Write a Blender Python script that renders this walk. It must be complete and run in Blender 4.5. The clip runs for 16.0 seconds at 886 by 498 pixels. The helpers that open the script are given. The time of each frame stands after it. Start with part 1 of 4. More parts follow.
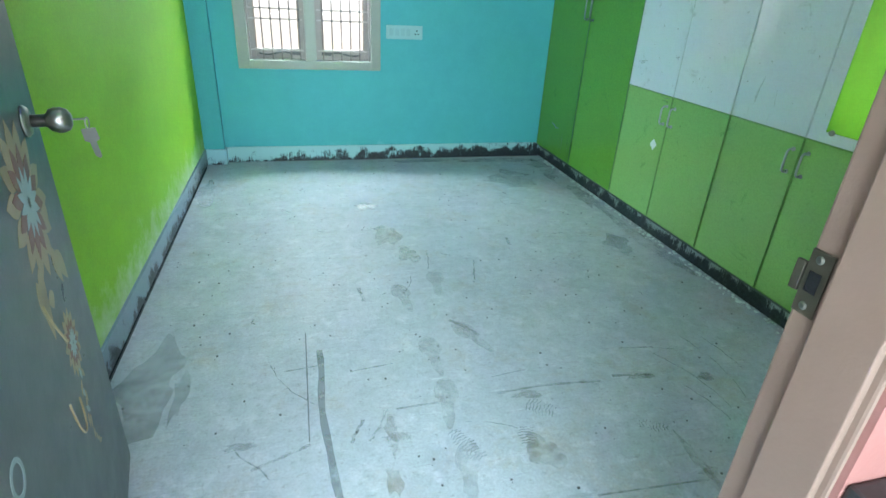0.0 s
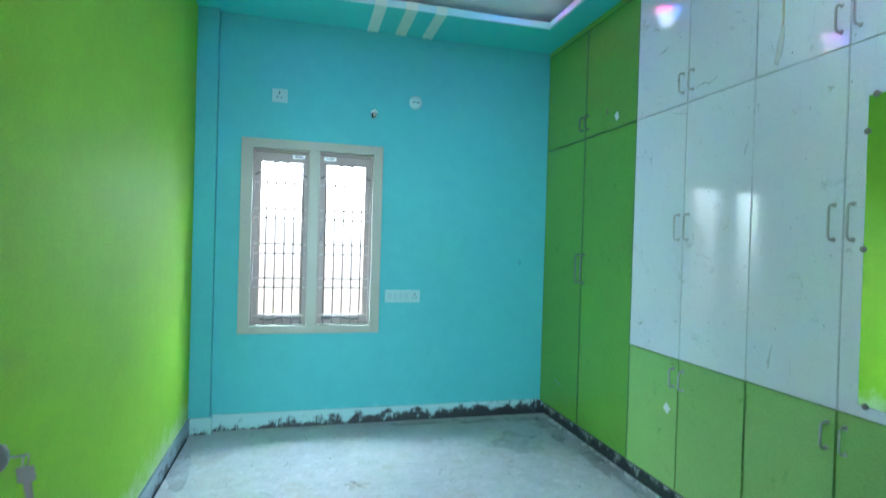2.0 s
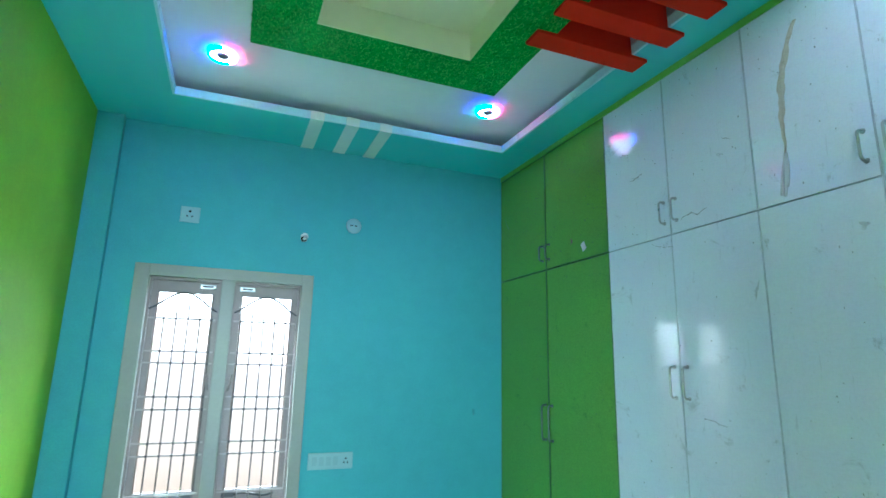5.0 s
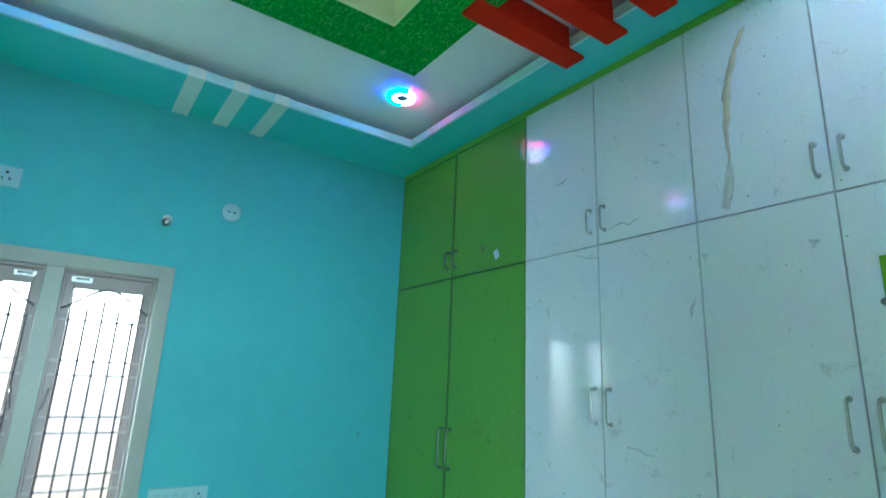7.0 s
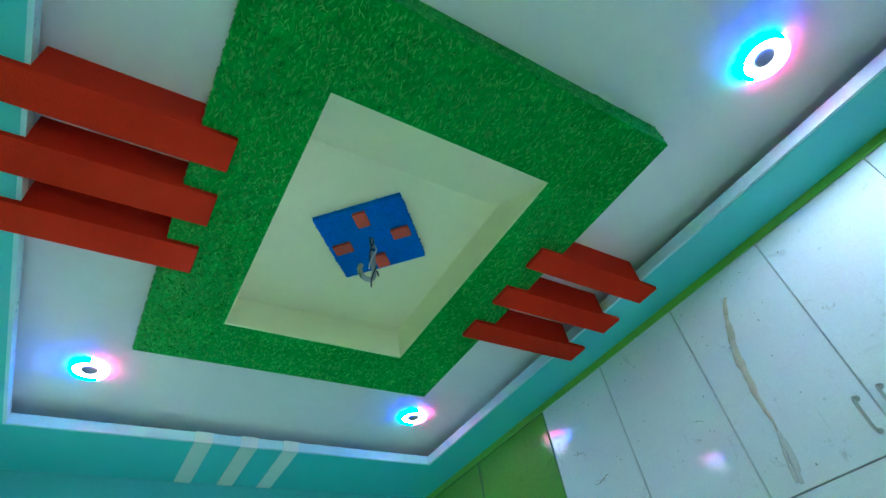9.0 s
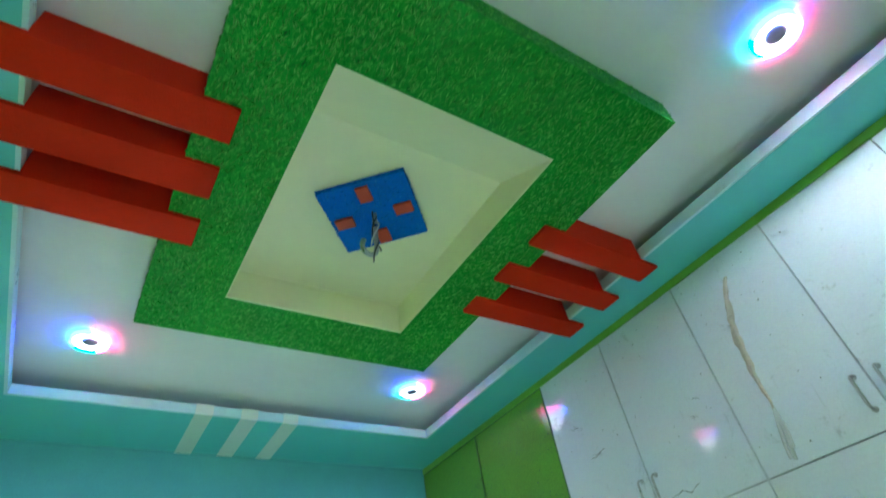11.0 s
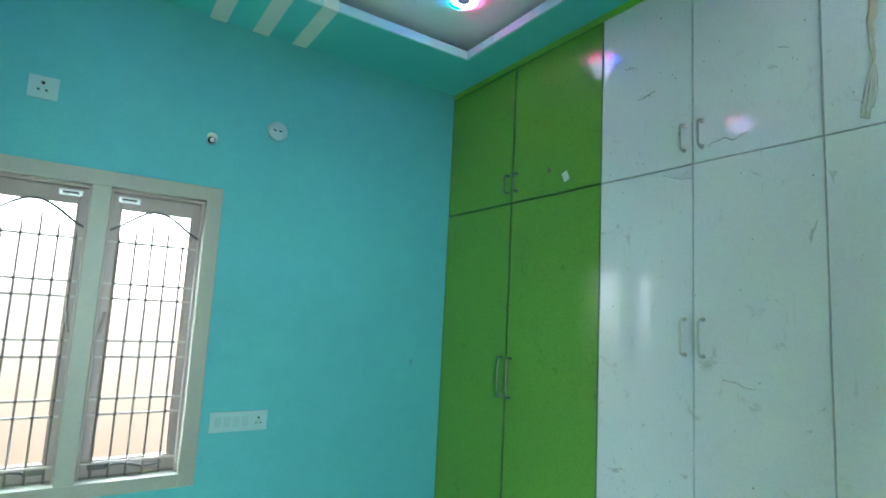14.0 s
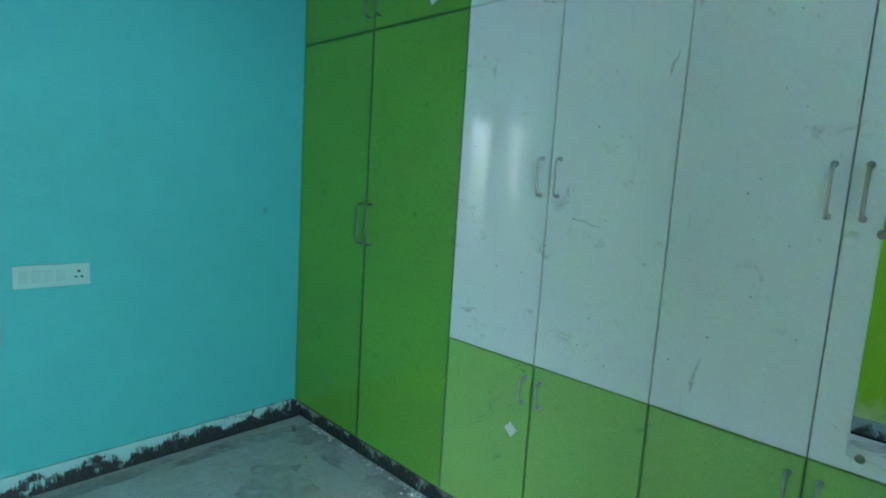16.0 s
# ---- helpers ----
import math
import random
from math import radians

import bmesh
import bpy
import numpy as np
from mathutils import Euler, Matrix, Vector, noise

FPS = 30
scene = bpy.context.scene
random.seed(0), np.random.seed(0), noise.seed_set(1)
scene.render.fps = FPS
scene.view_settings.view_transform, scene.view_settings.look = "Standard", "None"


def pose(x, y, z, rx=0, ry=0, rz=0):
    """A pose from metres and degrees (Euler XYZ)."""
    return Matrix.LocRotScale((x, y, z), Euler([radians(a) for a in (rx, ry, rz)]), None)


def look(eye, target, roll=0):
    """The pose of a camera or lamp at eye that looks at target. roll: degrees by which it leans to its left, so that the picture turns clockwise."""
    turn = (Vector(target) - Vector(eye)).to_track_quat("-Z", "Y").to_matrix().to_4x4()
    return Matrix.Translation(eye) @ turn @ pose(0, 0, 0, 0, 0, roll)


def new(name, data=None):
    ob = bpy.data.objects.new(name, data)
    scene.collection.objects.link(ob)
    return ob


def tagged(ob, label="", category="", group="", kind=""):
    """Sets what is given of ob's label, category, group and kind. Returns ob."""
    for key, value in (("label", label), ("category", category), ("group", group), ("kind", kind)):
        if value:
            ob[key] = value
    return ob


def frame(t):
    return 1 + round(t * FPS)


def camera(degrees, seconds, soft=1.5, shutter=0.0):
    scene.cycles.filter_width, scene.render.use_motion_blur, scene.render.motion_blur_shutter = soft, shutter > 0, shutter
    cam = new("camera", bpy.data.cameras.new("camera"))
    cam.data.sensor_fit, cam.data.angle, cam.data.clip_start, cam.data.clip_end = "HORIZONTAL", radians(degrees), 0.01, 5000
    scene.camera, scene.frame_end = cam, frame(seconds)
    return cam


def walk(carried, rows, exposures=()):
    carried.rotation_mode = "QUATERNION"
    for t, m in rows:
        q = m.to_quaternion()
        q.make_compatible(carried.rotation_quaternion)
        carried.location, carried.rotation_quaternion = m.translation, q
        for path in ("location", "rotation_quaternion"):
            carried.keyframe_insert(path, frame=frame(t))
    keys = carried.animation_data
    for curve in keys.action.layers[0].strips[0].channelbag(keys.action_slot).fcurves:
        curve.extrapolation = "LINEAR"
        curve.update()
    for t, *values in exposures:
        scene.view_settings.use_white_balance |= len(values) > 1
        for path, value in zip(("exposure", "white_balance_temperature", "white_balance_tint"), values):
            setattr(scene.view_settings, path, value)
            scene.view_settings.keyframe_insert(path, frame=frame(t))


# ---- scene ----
cam = camera(79.2, 16.0, soft=1.5, shutter=0.4)
PATH = [
    (0, (0.248, 0.261, 1.251), (0.73, 1.995, 0.38), 3.2),
    (0.5, (0.262, 0.264, 1.245), (0.733, 2.052, 0.483), 3.0),
    (1, (0.25, 0.291, 1.291), (0.725, 2.152, 0.734), 1.9),
    (1.5, (0.262, 0.35, 1.332), (0.748, 2.267, 1.034), 1.6),
    (2, (0.274, 0.425, 1.361), (0.783, 2.359, 1.341), 1.7),
    (2.5, (0.263, 0.511, 1.402), (0.815, 2.425, 1.575), 2.5),
    (3, (0.262, 0.602, 1.453), (0.814, 2.51, 1.693), 2.5),
    (5.5, (0.414, 1.106, 1.538), (1.205, 2.888, 1.984), 2.6),
    (6, (0.435, 1.217, 1.526), (1.328, 2.953, 1.958), 4.9),
    (6.5, (0.446, 1.316, 1.518), (1.46, 2.989, 1.936), 5.0),
    (7, (0.433, 1.393, 1.542), (1.533, 2.99, 2.031), 2.4),
    (7.5, (0.422, 1.425, 1.583), (1.49, 2.934, 2.347), -1.8),
    (8, (0.377, 1.42, 1.634), (1.349, 2.761, 2.756), -6.8),
    (8.5, (0.355, 1.41, 1.678), (1.244, 2.554, 3.056), -11.1),
    (10.8, (0.328, 1.415, 1.703), (1.246, 2.557, 3.065), -11.2),
    (11, (0.327, 1.427, 1.697), (1.254, 2.617, 3.009), -10.4),
    (11.5, (0.326, 1.466, 1.673), (1.263, 2.804, 2.828), -7.7),
    (12, (0.325, 1.508, 1.651), (1.275, 2.981, 2.615), -5.7),
    (12.5, (0.333, 1.546, 1.627), (1.296, 3.142, 2.352), -3.6),
    (13, (0.334, 1.589, 1.591), (1.312, 3.252, 2.118), -1.2),
    (13.5, (0.316, 1.637, 1.553), (1.334, 3.318, 1.923), 1.3),
    (14, (0.34, 1.671, 1.521), (1.429, 3.331, 1.761), 3.0),
    (14.5, (0.391, 1.677, 1.507), (1.559, 3.297, 1.622), 4.1),
    (15, (0.423, 1.69, 1.472), (1.678, 3.247, 1.485), 4.7),
    (15.5, (0.464, 1.717, 1.468), (1.812, 3.189, 1.341), 4.4),
    (16, (0.558, 1.744, 1.446), (1.992, 3.116, 1.195), 3.6),
]
EXPOSURES = [(0, 1.0, 5900, 3), (1.0, 1.08, 5800, 4), (2.5, 0.97, 5400, 3), (3.2, 0.86, 5350, 4), (5.5, 0.88, 5400, 1), (7, 0.84, 5400, 0), (8.5, 0.96, 5350, 0), (11, 0.94, 6350, 3), (12.5, 0.98, 6700, 3), (14, 0.80, 6150, 2), (16, 0.60, 5650, -4)]
walk(cam, [(t, look(eye, target, roll)) for t, eye, target, roll in PATH], EXPOSURES)

# ---------------- world and light ----------------
world = bpy.data.worlds.new("sky")
scene.world = world
world.use_nodes = True
wn = world.node_tree.nodes
sky = wn.new("ShaderNodeTexSky")
sky.sky_type, sky.sun_disc = "NISHITA", False
sky.sun_elevation, sky.sun_rotation = radians(58), radians(200)
world.node_tree.links.new(sky.outputs[0], wn["Background"].inputs[0])
wn["Background"].inputs[1].default_value = 0.10
sun = new("sun", bpy.data.lights.new("sun", "SUN"))
sun.data.energy, sun.data.angle, sun.data.color = 3.0, radians(0.5), (1.0, 0.95, 0.86)
sun.matrix_world = look((0, 0, 20), (2.5, 6.9, 8.0))

WINDOW_GLOW = 36.0      # glow of the backdrop that stands for daylight beyond the window
LAMP_GLOW = 5.0      # diffuser rings of the downlights
SPOT_WATTS = 0.45      # beam of each downlight near the window, kept low for weak reflections
FRONT_WATTS = 9.0      # beam of each downlight near the door, raised to brighten the front
HALL_LIGHT = 335.0      # unseen fill light added in the hall behind the door

# ---------------- plan, in metres ----------------
XL, XR, YB, YF = -0.45, 2.19, 4.446, 0.66      # left wall, wardrobe fronts, window wall, door wall
ZS, ZS2, ZC = 2.93, 2.975, 3.03               # soffit, its top, ceiling
WX = 2.79                                     # wall behind the wardrobes


# ---------------- materials ----------------
def shader(name):
    m = bpy.data.materials.new(name)
    m.use_nodes = True
    return m, m.node_tree.nodes, m.node_tree.links, m.node_tree.nodes["Principled BSDF"]


def noise_node(n, l, scale, detail=4, rough=0.55, vec=None, dist=0.0):
    t = n.new("ShaderNodeTexNoise")
    t.inputs["Scale"].default_value, t.inputs["Detail"].default_value = scale, detail
    t.inputs["Roughness"].default_value, t.inputs["Distortion"].default_value = rough, dist
    if vec is not None:
        l.new(vec, t.inputs["Vector"])
    return t.outputs["Fac"]


def coords(n, l, stretch=(1, 1, 1)):
    c = n.new("ShaderNodeTexCoord")
    mp = n.new("ShaderNodeMapping")
    mp.inputs["Scale"].default_value = stretch
    l.new(c.outputs["Object"], mp.inputs["Vector"])
    return mp.outputs["Vector"]


def ramp(n, l, fac, stops):
    r = n.new("ShaderNodeValToRGB")
    els = r.color_ramp.elements
    while len(els) < len(stops):
        els.new(0.5)
    for e, (p, c) in zip(els, stops):
        e.position, e.color = p, (*c, 1) if len(c) == 3 else c
    l.new(fac, r.inputs[0])
    return r.outputs[0]


def mixed(n, l, fac, a, b, mode="MIX"):
    m = n.new("ShaderNodeMix")
    m.data_type, m.blend_type = "RGBA", mode
    for sock, v in ((m.inputs[0], fac), (m.inputs[6], a), (m.inputs[7], b)):
        if isinstance(v, (int, float)):
            sock.default_value = v
        elif isinstance(v, tuple):
            sock.default_value = (*v, 1)
        else:
            l.new(v, sock)
    return m.outputs[2]


def maths(n, l, op, a, b=0.0):
    m = n.new("ShaderNodeMath")
    m.operation = op
    for sock, v in zip(m.inputs, (a, b)):
        if isinstance(v, (int, float)):
            sock.default_value = v
        else:
            l.new(v, sock)
    return m.outputs[0]


def bumped(n, l, p, height, strength, distance=0.01):
    b = n.new("ShaderNodeBump")
    b.inputs["Strength"].default_value, b.inputs["Distance"].default_value = strength, distance
    l.new(height, b.inputs["Height"])
    l.new(b.outputs[0], p.inputs["Normal"])


def scaled(c, k):
    return tuple(min(1.0, v * k) for v in c)


def paint(name, col, rough=0.5, var=0.12, big=1.3, fine=14, bump=0.08, grain=140, stretch=(1, 1, 1), specks=None, metal=0.0, spec=0.5):
    """Plain coloured surface, uneven at two scales, with a fine relief."""
    m, n, l, p = shader(name)
    v = coords(n, l, stretch)
    a = noise_node(n, l, big, 3, vec=v)
    b = noise_node(n, l, fine, 6, 0.65, vec=v)
    base = mixed(n, l, a, scaled(col, 1 - var), scaled(col, 1 + var))
    base = mixed(n, l, ramp(n, l, b, [(0.35, (0, 0, 0)), (0.75, (1, 1, 1))]), base, scaled(col, 1 + var * 0.8))
    if specks:
        s = noise_node(n, l, specks[1], 5, 0.7, vec=v)
        base = mixed(n, l, ramp(n, l, s, [(specks[2], (0, 0, 0)), (specks[2] + 0.05, (1, 1, 1))]), base, specks[0])
    l.new(base, p.inputs["Base Color"])
    p.inputs["Roughness"].default_value, p.inputs["Metallic"].default_value = rough, metal
    p.inputs["Specular IOR Level"].default_value = spec
    rr = ramp(n, l, b, [(0.3, (rough * 0.85,) * 3), (0.8, (min(1, rough * 1.25),) * 3)])
    l.new(rr, p.inputs["Roughness"])
    bumped(n, l, p, noise_node(n, l, grain, 3, vec=v), bump, 0.004)
    return m


def glow(name, col, strength):
    m, n, l, p = shader(name)
    n.remove(p)
    e = n.new("ShaderNodeEmission")
    e.inputs[0].default_value, e.inputs[1].default_value = (*col, 1), strength
    l.new(e.outputs[0], n["Material Output"].inputs[0])
    return m


def grainy(n, l, v, base, scale, amount):
    """Fine uneven speckle laid over a colour."""
    g = noise_node(n, l, scale, 3, 0.7, vec=v)
    return mixed(n, l, 1.0, base, ramp(n, l, g, [(0.36, (1 - amount,) * 3), (0.64, (1.0,) * 3)]), "MULTIPLY")


def damp_wall(name, col, pale, top):
    """Wall paint that is chalky and blotched with salts near the floor."""
    m, n, l, p = shader(name)
    v = coords(n, l)
    a = noise_node(n, l, 1.1, 3, vec=v)
    b = noise_node(n, l, 9, 7, 0.7, vec=v)
    base = mixed(n, l, a, scaled(col, 0.9), scaled(col, 1.12))
    base = mixed(n, l, ramp(n, l, b, [(0.4, (0, 0, 0)), (0.9, (0.6, 0.6, 0.6))]), base, scaled(col, 1.25))
    sep = n.new("ShaderNodeSeparateXYZ")
    l.new(v, sep.inputs[0])
    f = maths(n, l, "ADD", maths(n, l, "MULTIPLY", sep.outputs[2], -1.0 / top), 0.98)
    f = maths(n, l, "ADD", f, maths(n, l, "MULTIPLY", maths(n, l, "SUBTRACT", b, 0.5), 1.5))
    f = maths(n, l, "MULTIPLY", ramp(n, l, f, [(0.22, (0, 0, 0)), (0.95, (1, 1, 1))]), 0.85)
    base = mixed(n, l, f, base, pale)
    base = grainy(n, l, v, base, 150, 0.12)
    l.new(base, p.inputs["Base Color"])
    p.inputs["Roughness"].default_value = 0.62
    p.inputs["Specular IOR Level"].default_value = 0.3
    bumped(n, l, p, noise_node(n, l, 45, 5, vec=v), 0.12, 0.004)
    return m


def skirting_paint(name, axis, pale, cover, extra):
    """Black stone skirting, over-painted along its top with runs of wall paint."""
    m, n, l, p = shader(name)
    v = coords(n, l)
    sep = n.new("ShaderNodeSeparateXYZ")
    l.new(v, sep.inputs[0])
    along, z = sep.outputs[axis], sep.outputs[2]
    stretch = n.new("ShaderNodeMapping")
    stretch.inputs["Scale"].default_value = (210, 210, 14)
    l.new(v, stretch.inputs[0])
    runs = noise_node(n, l, 1.0, 3, 0.6, vec=stretch.outputs[0])
    slow = noise_node(n, l, 9.0, 5, 0.65, vec=v)
    f = maths(n, l, "ADD", maths(n, l, "MULTIPLY", z, 11.0), maths(n, l, "MULTIPLY", along, extra))
    f = maths(n, l, "ADD", f, maths(n, l, "MULTIPLY", maths(n, l, "SUBTRACT", runs, 0.5), 1.7))
    f = maths(n, l, "ADD", f, maths(n, l, "MULTIPLY", maths(n, l, "SUBTRACT", slow, 0.5), 3.6))
    mask = ramp(n, l, maths(n, l, "ADD", f, cover), [(0.36, (0, 0, 0)), (0.62, (1, 1, 1))])
    dust = noise_node(n, l, 60, 6, 0.7, vec=v)
    black = ramp(n, l, dust, [(0.4, (0.004, 0.008, 0.011)), (0.85, (0.05, 0.06, 0.07))])
    l.new(mixed(n, l, mask, black, pale), p.inputs["Base Color"])
    p.inputs["Roughness"].default_value = 0.45
    bumped(n, l, p, mask, 0.3, 0.002)
    return m


def floor_stone():
    """Pale polished stone under a film of cement dust, scuffed and stained."""
    m, n, l, p = shader("floor_stone")
    v = coords(n, l)

    def turned(deg, sx, sy):
        t = n.new("ShaderNodeMapping")
        t.inputs["Rotation"].default_value = (0, 0, radians(deg))
        t.inputs["Scale"].default_value = (sx, sy, 1)
        l.new(v, t.inputs[0])
        return t.outputs[0]

    big = noise_node(n, l, 1.1, 5, 0.65, vec=v, dist=0.5)
    mid = noise_node(n, l, 6.0, 10, 0.78, vec=v, dist=0.15)
    fine = noise_node(n, l, 48, 8, 0.75, vec=v)
    base = mixed(n, l, ramp(n, l, big, [(0.3, (0, 0, 0)), (0.7, (1, 1, 1))]), (0.43, 0.47, 0.50), (0.50, 0.54, 0.575))
    base = mixed(n, l, ramp(n, l, mid, [(0.49, (0, 0, 0)), (0.62, (0.6, 0.6, 0.6))]), base, (0.37, 0.41, 0.43))
    pale = noise_node(n, l, 9.5, 9, 0.75, vec=v, dist=0.2)
    base = mixed(n, l, ramp(n, l, pale, [(0.53, (0, 0, 0)), (0.63, (0.6, 0.6, 0.6))]), base, (0.60, 0.63, 0.66))
    warm = noise_node(n, l, 3.4, 10, 0.8, vec=v, dist=0.3)
    base = mixed(n, l, ramp(n, l, warm, [(0.53, (0, 0, 0)), (0.65, (0.55, 0.55, 0.55))]), base, (0.39, 0.36, 0.29))
    base = mixed(n, l, ramp(n, l, fine, [(0.56, (0, 0, 0)), (0.65, (0.62, 0.62, 0.62))]), base, (0.28, 0.29, 0.28))
    for deg, sx, sy, cut, k, col in ((35, 4.2, 30, 0.615, 0.5, (0.32, 0.34, 0.34)), (-52, 4.6, 38, 0.61, 0.45, (0.68, 0.71, 0.74)), (78, 5.0, 34, 0.615, 0.45, (0.33, 0.33, 0.31)), (118, 3.8, 30, 0.625, 0.45, (0.30, 0.34, 0.40))):
        sc = noise_node(n, l, 1.7, 6, 0.72, vec=turned(deg, sx, sy), dist=0.5)
        base = mixed(n, l, ramp(n, l, sc, [(cut, (0, 0, 0)), (cut + 0.05, (k, k, k))]), base, col)
    base = grainy(n, l, v, base, 26, 0.10)
    base = grainy(n, l, v, base, 110, 0.14)
    l.new(base, p.inputs["Base Color"])
    p.inputs["Specular IOR Level"].default_value = 0.35
    l.new(ramp(n, l, mid, [(0.3, (0.34,) * 3), (0.7, (0.55,) * 3)]), p.inputs["Roughness"])
    bumped(n, l, p, fine, 0.05, 0.002)
    return m


def grass_paint():
    """Deep green textured coating with pale flecks, like short turf."""
    m, n, l, p = shader("turf_green")
    v = coords(n, l)
    st = n.new("ShaderNodeMapping")
    st.inputs["Rotation"].default_value = (0, 0, radians(20))
    st.inputs["Scale"].default_value = (95, 55, 70)
    l.new(v, st.inputs[0])
    fl = noise_node(n, l, 1.0, 4, 0.65, vec=st.outputs[0], dist=0.8)
    bl = noise_node(n, l, 7, 4, vec=v)
    base = mixed(n, l, bl, (0.006, 0.21, 0.014), (0.014, 0.36, 0.032))
    base = mixed(n, l, ramp(n, l, fl, [(0.52, (0, 0, 0)), (0.68, (1, 1, 1))]), base, (0.11, 0.52, 0.09))
    base = mixed(n, l, ramp(n, l, fl, [(0.28, (1, 1, 1)), (0.42, (0, 0, 0))]), base, (0.003, 0.07, 0.01))
    l.new(base, p.inputs["Base Color"])
    p.inputs["Roughness"].default_value = 0.6
    p.inputs["Specular IOR Level"].default_value = 0.2
    bumped(n, l, p, fl, 0.7, 0.006)
    return m


def laminate(name, col, rough, dirt, grit):
    """Glossy sheet board with faint grime, smears and scratches."""
    m, n, l, p = shader(name)
    v = coords(n, l)
    a = noise_node(n, l, 1.2, 3, vec=v)
    b = noise_node(n, l, 6.5, 9, 0.75, vec=v, dist=0.8)
    st = n.new("ShaderNodeMapping")
    st.inputs["Scale"].default_value = (1, 5, 60)
    l.new(v, st.inputs[0])
    g = noise_node(n, l, 3, 4, vec=st.outputs[0])
    base = mixed(n, l, a, scaled(col, 0.93), scaled(col, 1.06))
    base = mixed(n, l, ramp(n, l, b, [(0.60, (0, 0, 0)), (0.68, (0.45, 0.45, 0.45))]), base, dirt)
    sp = noise_node(n, l, 38, 8, 0.8, vec=v)
    base = mixed(n, l, ramp(n, l, sp, [(0.635, (0, 0, 0)), (0.68, (0.6, 0.6, 0.6))]), base, dirt)
    hair = n.new("ShaderNodeMapping")
    hair.inputs["Rotation"].default_value = (radians(28), 0, 0)
    hair.inputs["Scale"].default_value = (1, 30, 3)
    l.new(v, hair.inputs[0])
    hl = noise_node(n, l, 2.2, 6, 0.72, vec=hair.outputs[0], dist=0.6)
    base = mixed(n, l, ramp(n, l, hl, [(0.625, (0, 0, 0)), (0.67, (0.2, 0.2, 0.2))]), base, dirt)
    base = mixed(n, l, ramp(n, l, g, [(0.55, (0, 0, 0)), (0.8, (0.18, 0.18, 0.18))]), base, scaled(col, 0.75))
    base = grainy(n, l, v, base, 130, grit)
    base = grainy(n, l, st.outputs[0], base, 5, grit * 0.5)
    l.new(base, p.inputs["Base Color"])
    p.inputs["Specular IOR Level"].default_value = 0.46
    l.new(ramp(n, l, b, [(0.3, (rough * 0.8,) * 3), (0.75, (rough * 1.7,) * 3)]), p.inputs["Roughness"])
    bumped(n, l, p, noise_node(n, l, 12, 2, vec=v), 0.03, 0.004)
    return m


def stain(name, col, thick, scale=18, lo=0.48, hi=0.74):
    """Thin dusty film, worn through in places."""
    m, n, l, p = shader(name)
    v = coords(n, l)
    f = noise_node(n, l, scale, 8, 0.8, vec=v, dist=0.8)
    g = noise_node(n, l, scale * 0.25, 4, 0.6, vec=v)
    both = maths(n, l, "ADD", maths(n, l, "MULTIPLY", f, 0.6), maths(n, l, "MULTIPLY", g, 0.6))
    l.new(ramp(n, l, both, [(lo, (0, 0, 0)), (hi, (thick, thick, thick))]), p.inputs["Alpha"])
    p.inputs["Base Color"].default_value = (*col, 1)
    p.inputs["Roughness"].default_value = 0.6
    return m


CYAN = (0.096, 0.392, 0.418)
GREEN = (0.25, 0.49, 0.02)
M_CYAN = damp_wall("cyan_emulsion", CYAN, (0.30, 0.58, 0.60), 0.16)
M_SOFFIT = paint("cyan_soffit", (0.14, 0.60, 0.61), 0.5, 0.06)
M_GREEN = damp_wall("lime_emulsion", GREEN, (0.58, 0.66, 0.50), 0.34)
M_FLOOR = floor_stone()
M_SKIRT_B = skirting_paint("skirting_back_paint", 0, (0.30, 0.50, 0.52), 0.20, -0.36)
M_SKIRT_L = skirting_paint("skirting_side_paint", 1, (0.22, 0.29, 0.35), 0.10, 0.0)
M_PLINTH = skirting_paint("plinth_paint", 1, (0.30, 0.36, 0.35), -0.26, 0.0)
M_CEIL = paint("white_ceiling", (0.84, 0.84, 0.86), 0.6, 0.05)
M_LIP = paint("white_gloss_edge", (0.55, 0.80, 0.84), 0.3, 0.04)
M_CREAM = paint("cream_emulsion", (0.86, 0.85, 0.56), 0.55, 0.05)
M_CREAMSTRIP = paint("pale_green_strip", (0.76, 0.82, 0.76), 0.5, 0.05)
M_TURF = grass_paint()
M_RED = paint("red_gloss_board", (0.58, 0.024, 0.006), 0.7, 0.14, 2.0, 45, 0.6, 220, spec=0.06)
M_REDPAD = paint("red_pad", (0.55, 0.06, 0.02), 0.5)
M_BLUE = paint("blue_board", (0.003, 0.13, 0.56), 0.7, 0.2, 3, 60, 0.6, 160, spec=0.1)
M_WLAM = laminate("white_laminate", (0.76, 0.815, 0.875), 0.07, (0.30, 0.33, 0.32), 0.05)
M_GLAM = laminate("leaf_green_laminate", (0.165, 0.385, 0.046), 0.12, (0.05, 0.16, 0.03), 0.17)
M_LLAM = laminate("light_green_laminate", (0.30, 0.53, 0.155), 0.12, (0.10, 0.24, 0.06), 0.12)
M_GTRIM = paint("green_trim", (0.20, 0.45, 0.05), 0.45)
M_CARC = paint("dark_carcass", (0.075, 0.10, 0.085), 0.7)
M_CHROME = paint("chrome", (0.46, 0.48, 0.48), 0.30, 0.05, metal=1.0, bump=0.0)
# Chrome darkened and greened: weaker glints and the doors' reflection put into the colour.
M_DULL = paint("dimmed_green_chrome", (0.20, 0.24, 0.20), 0.42, 0.12, metal=1.0, bump=0.0)
M_STEEL = paint("brushed_steel", (0.27, 0.26, 0.245), 0.33, 0.1, metal=1.0, stretch=(1, 1, 12))
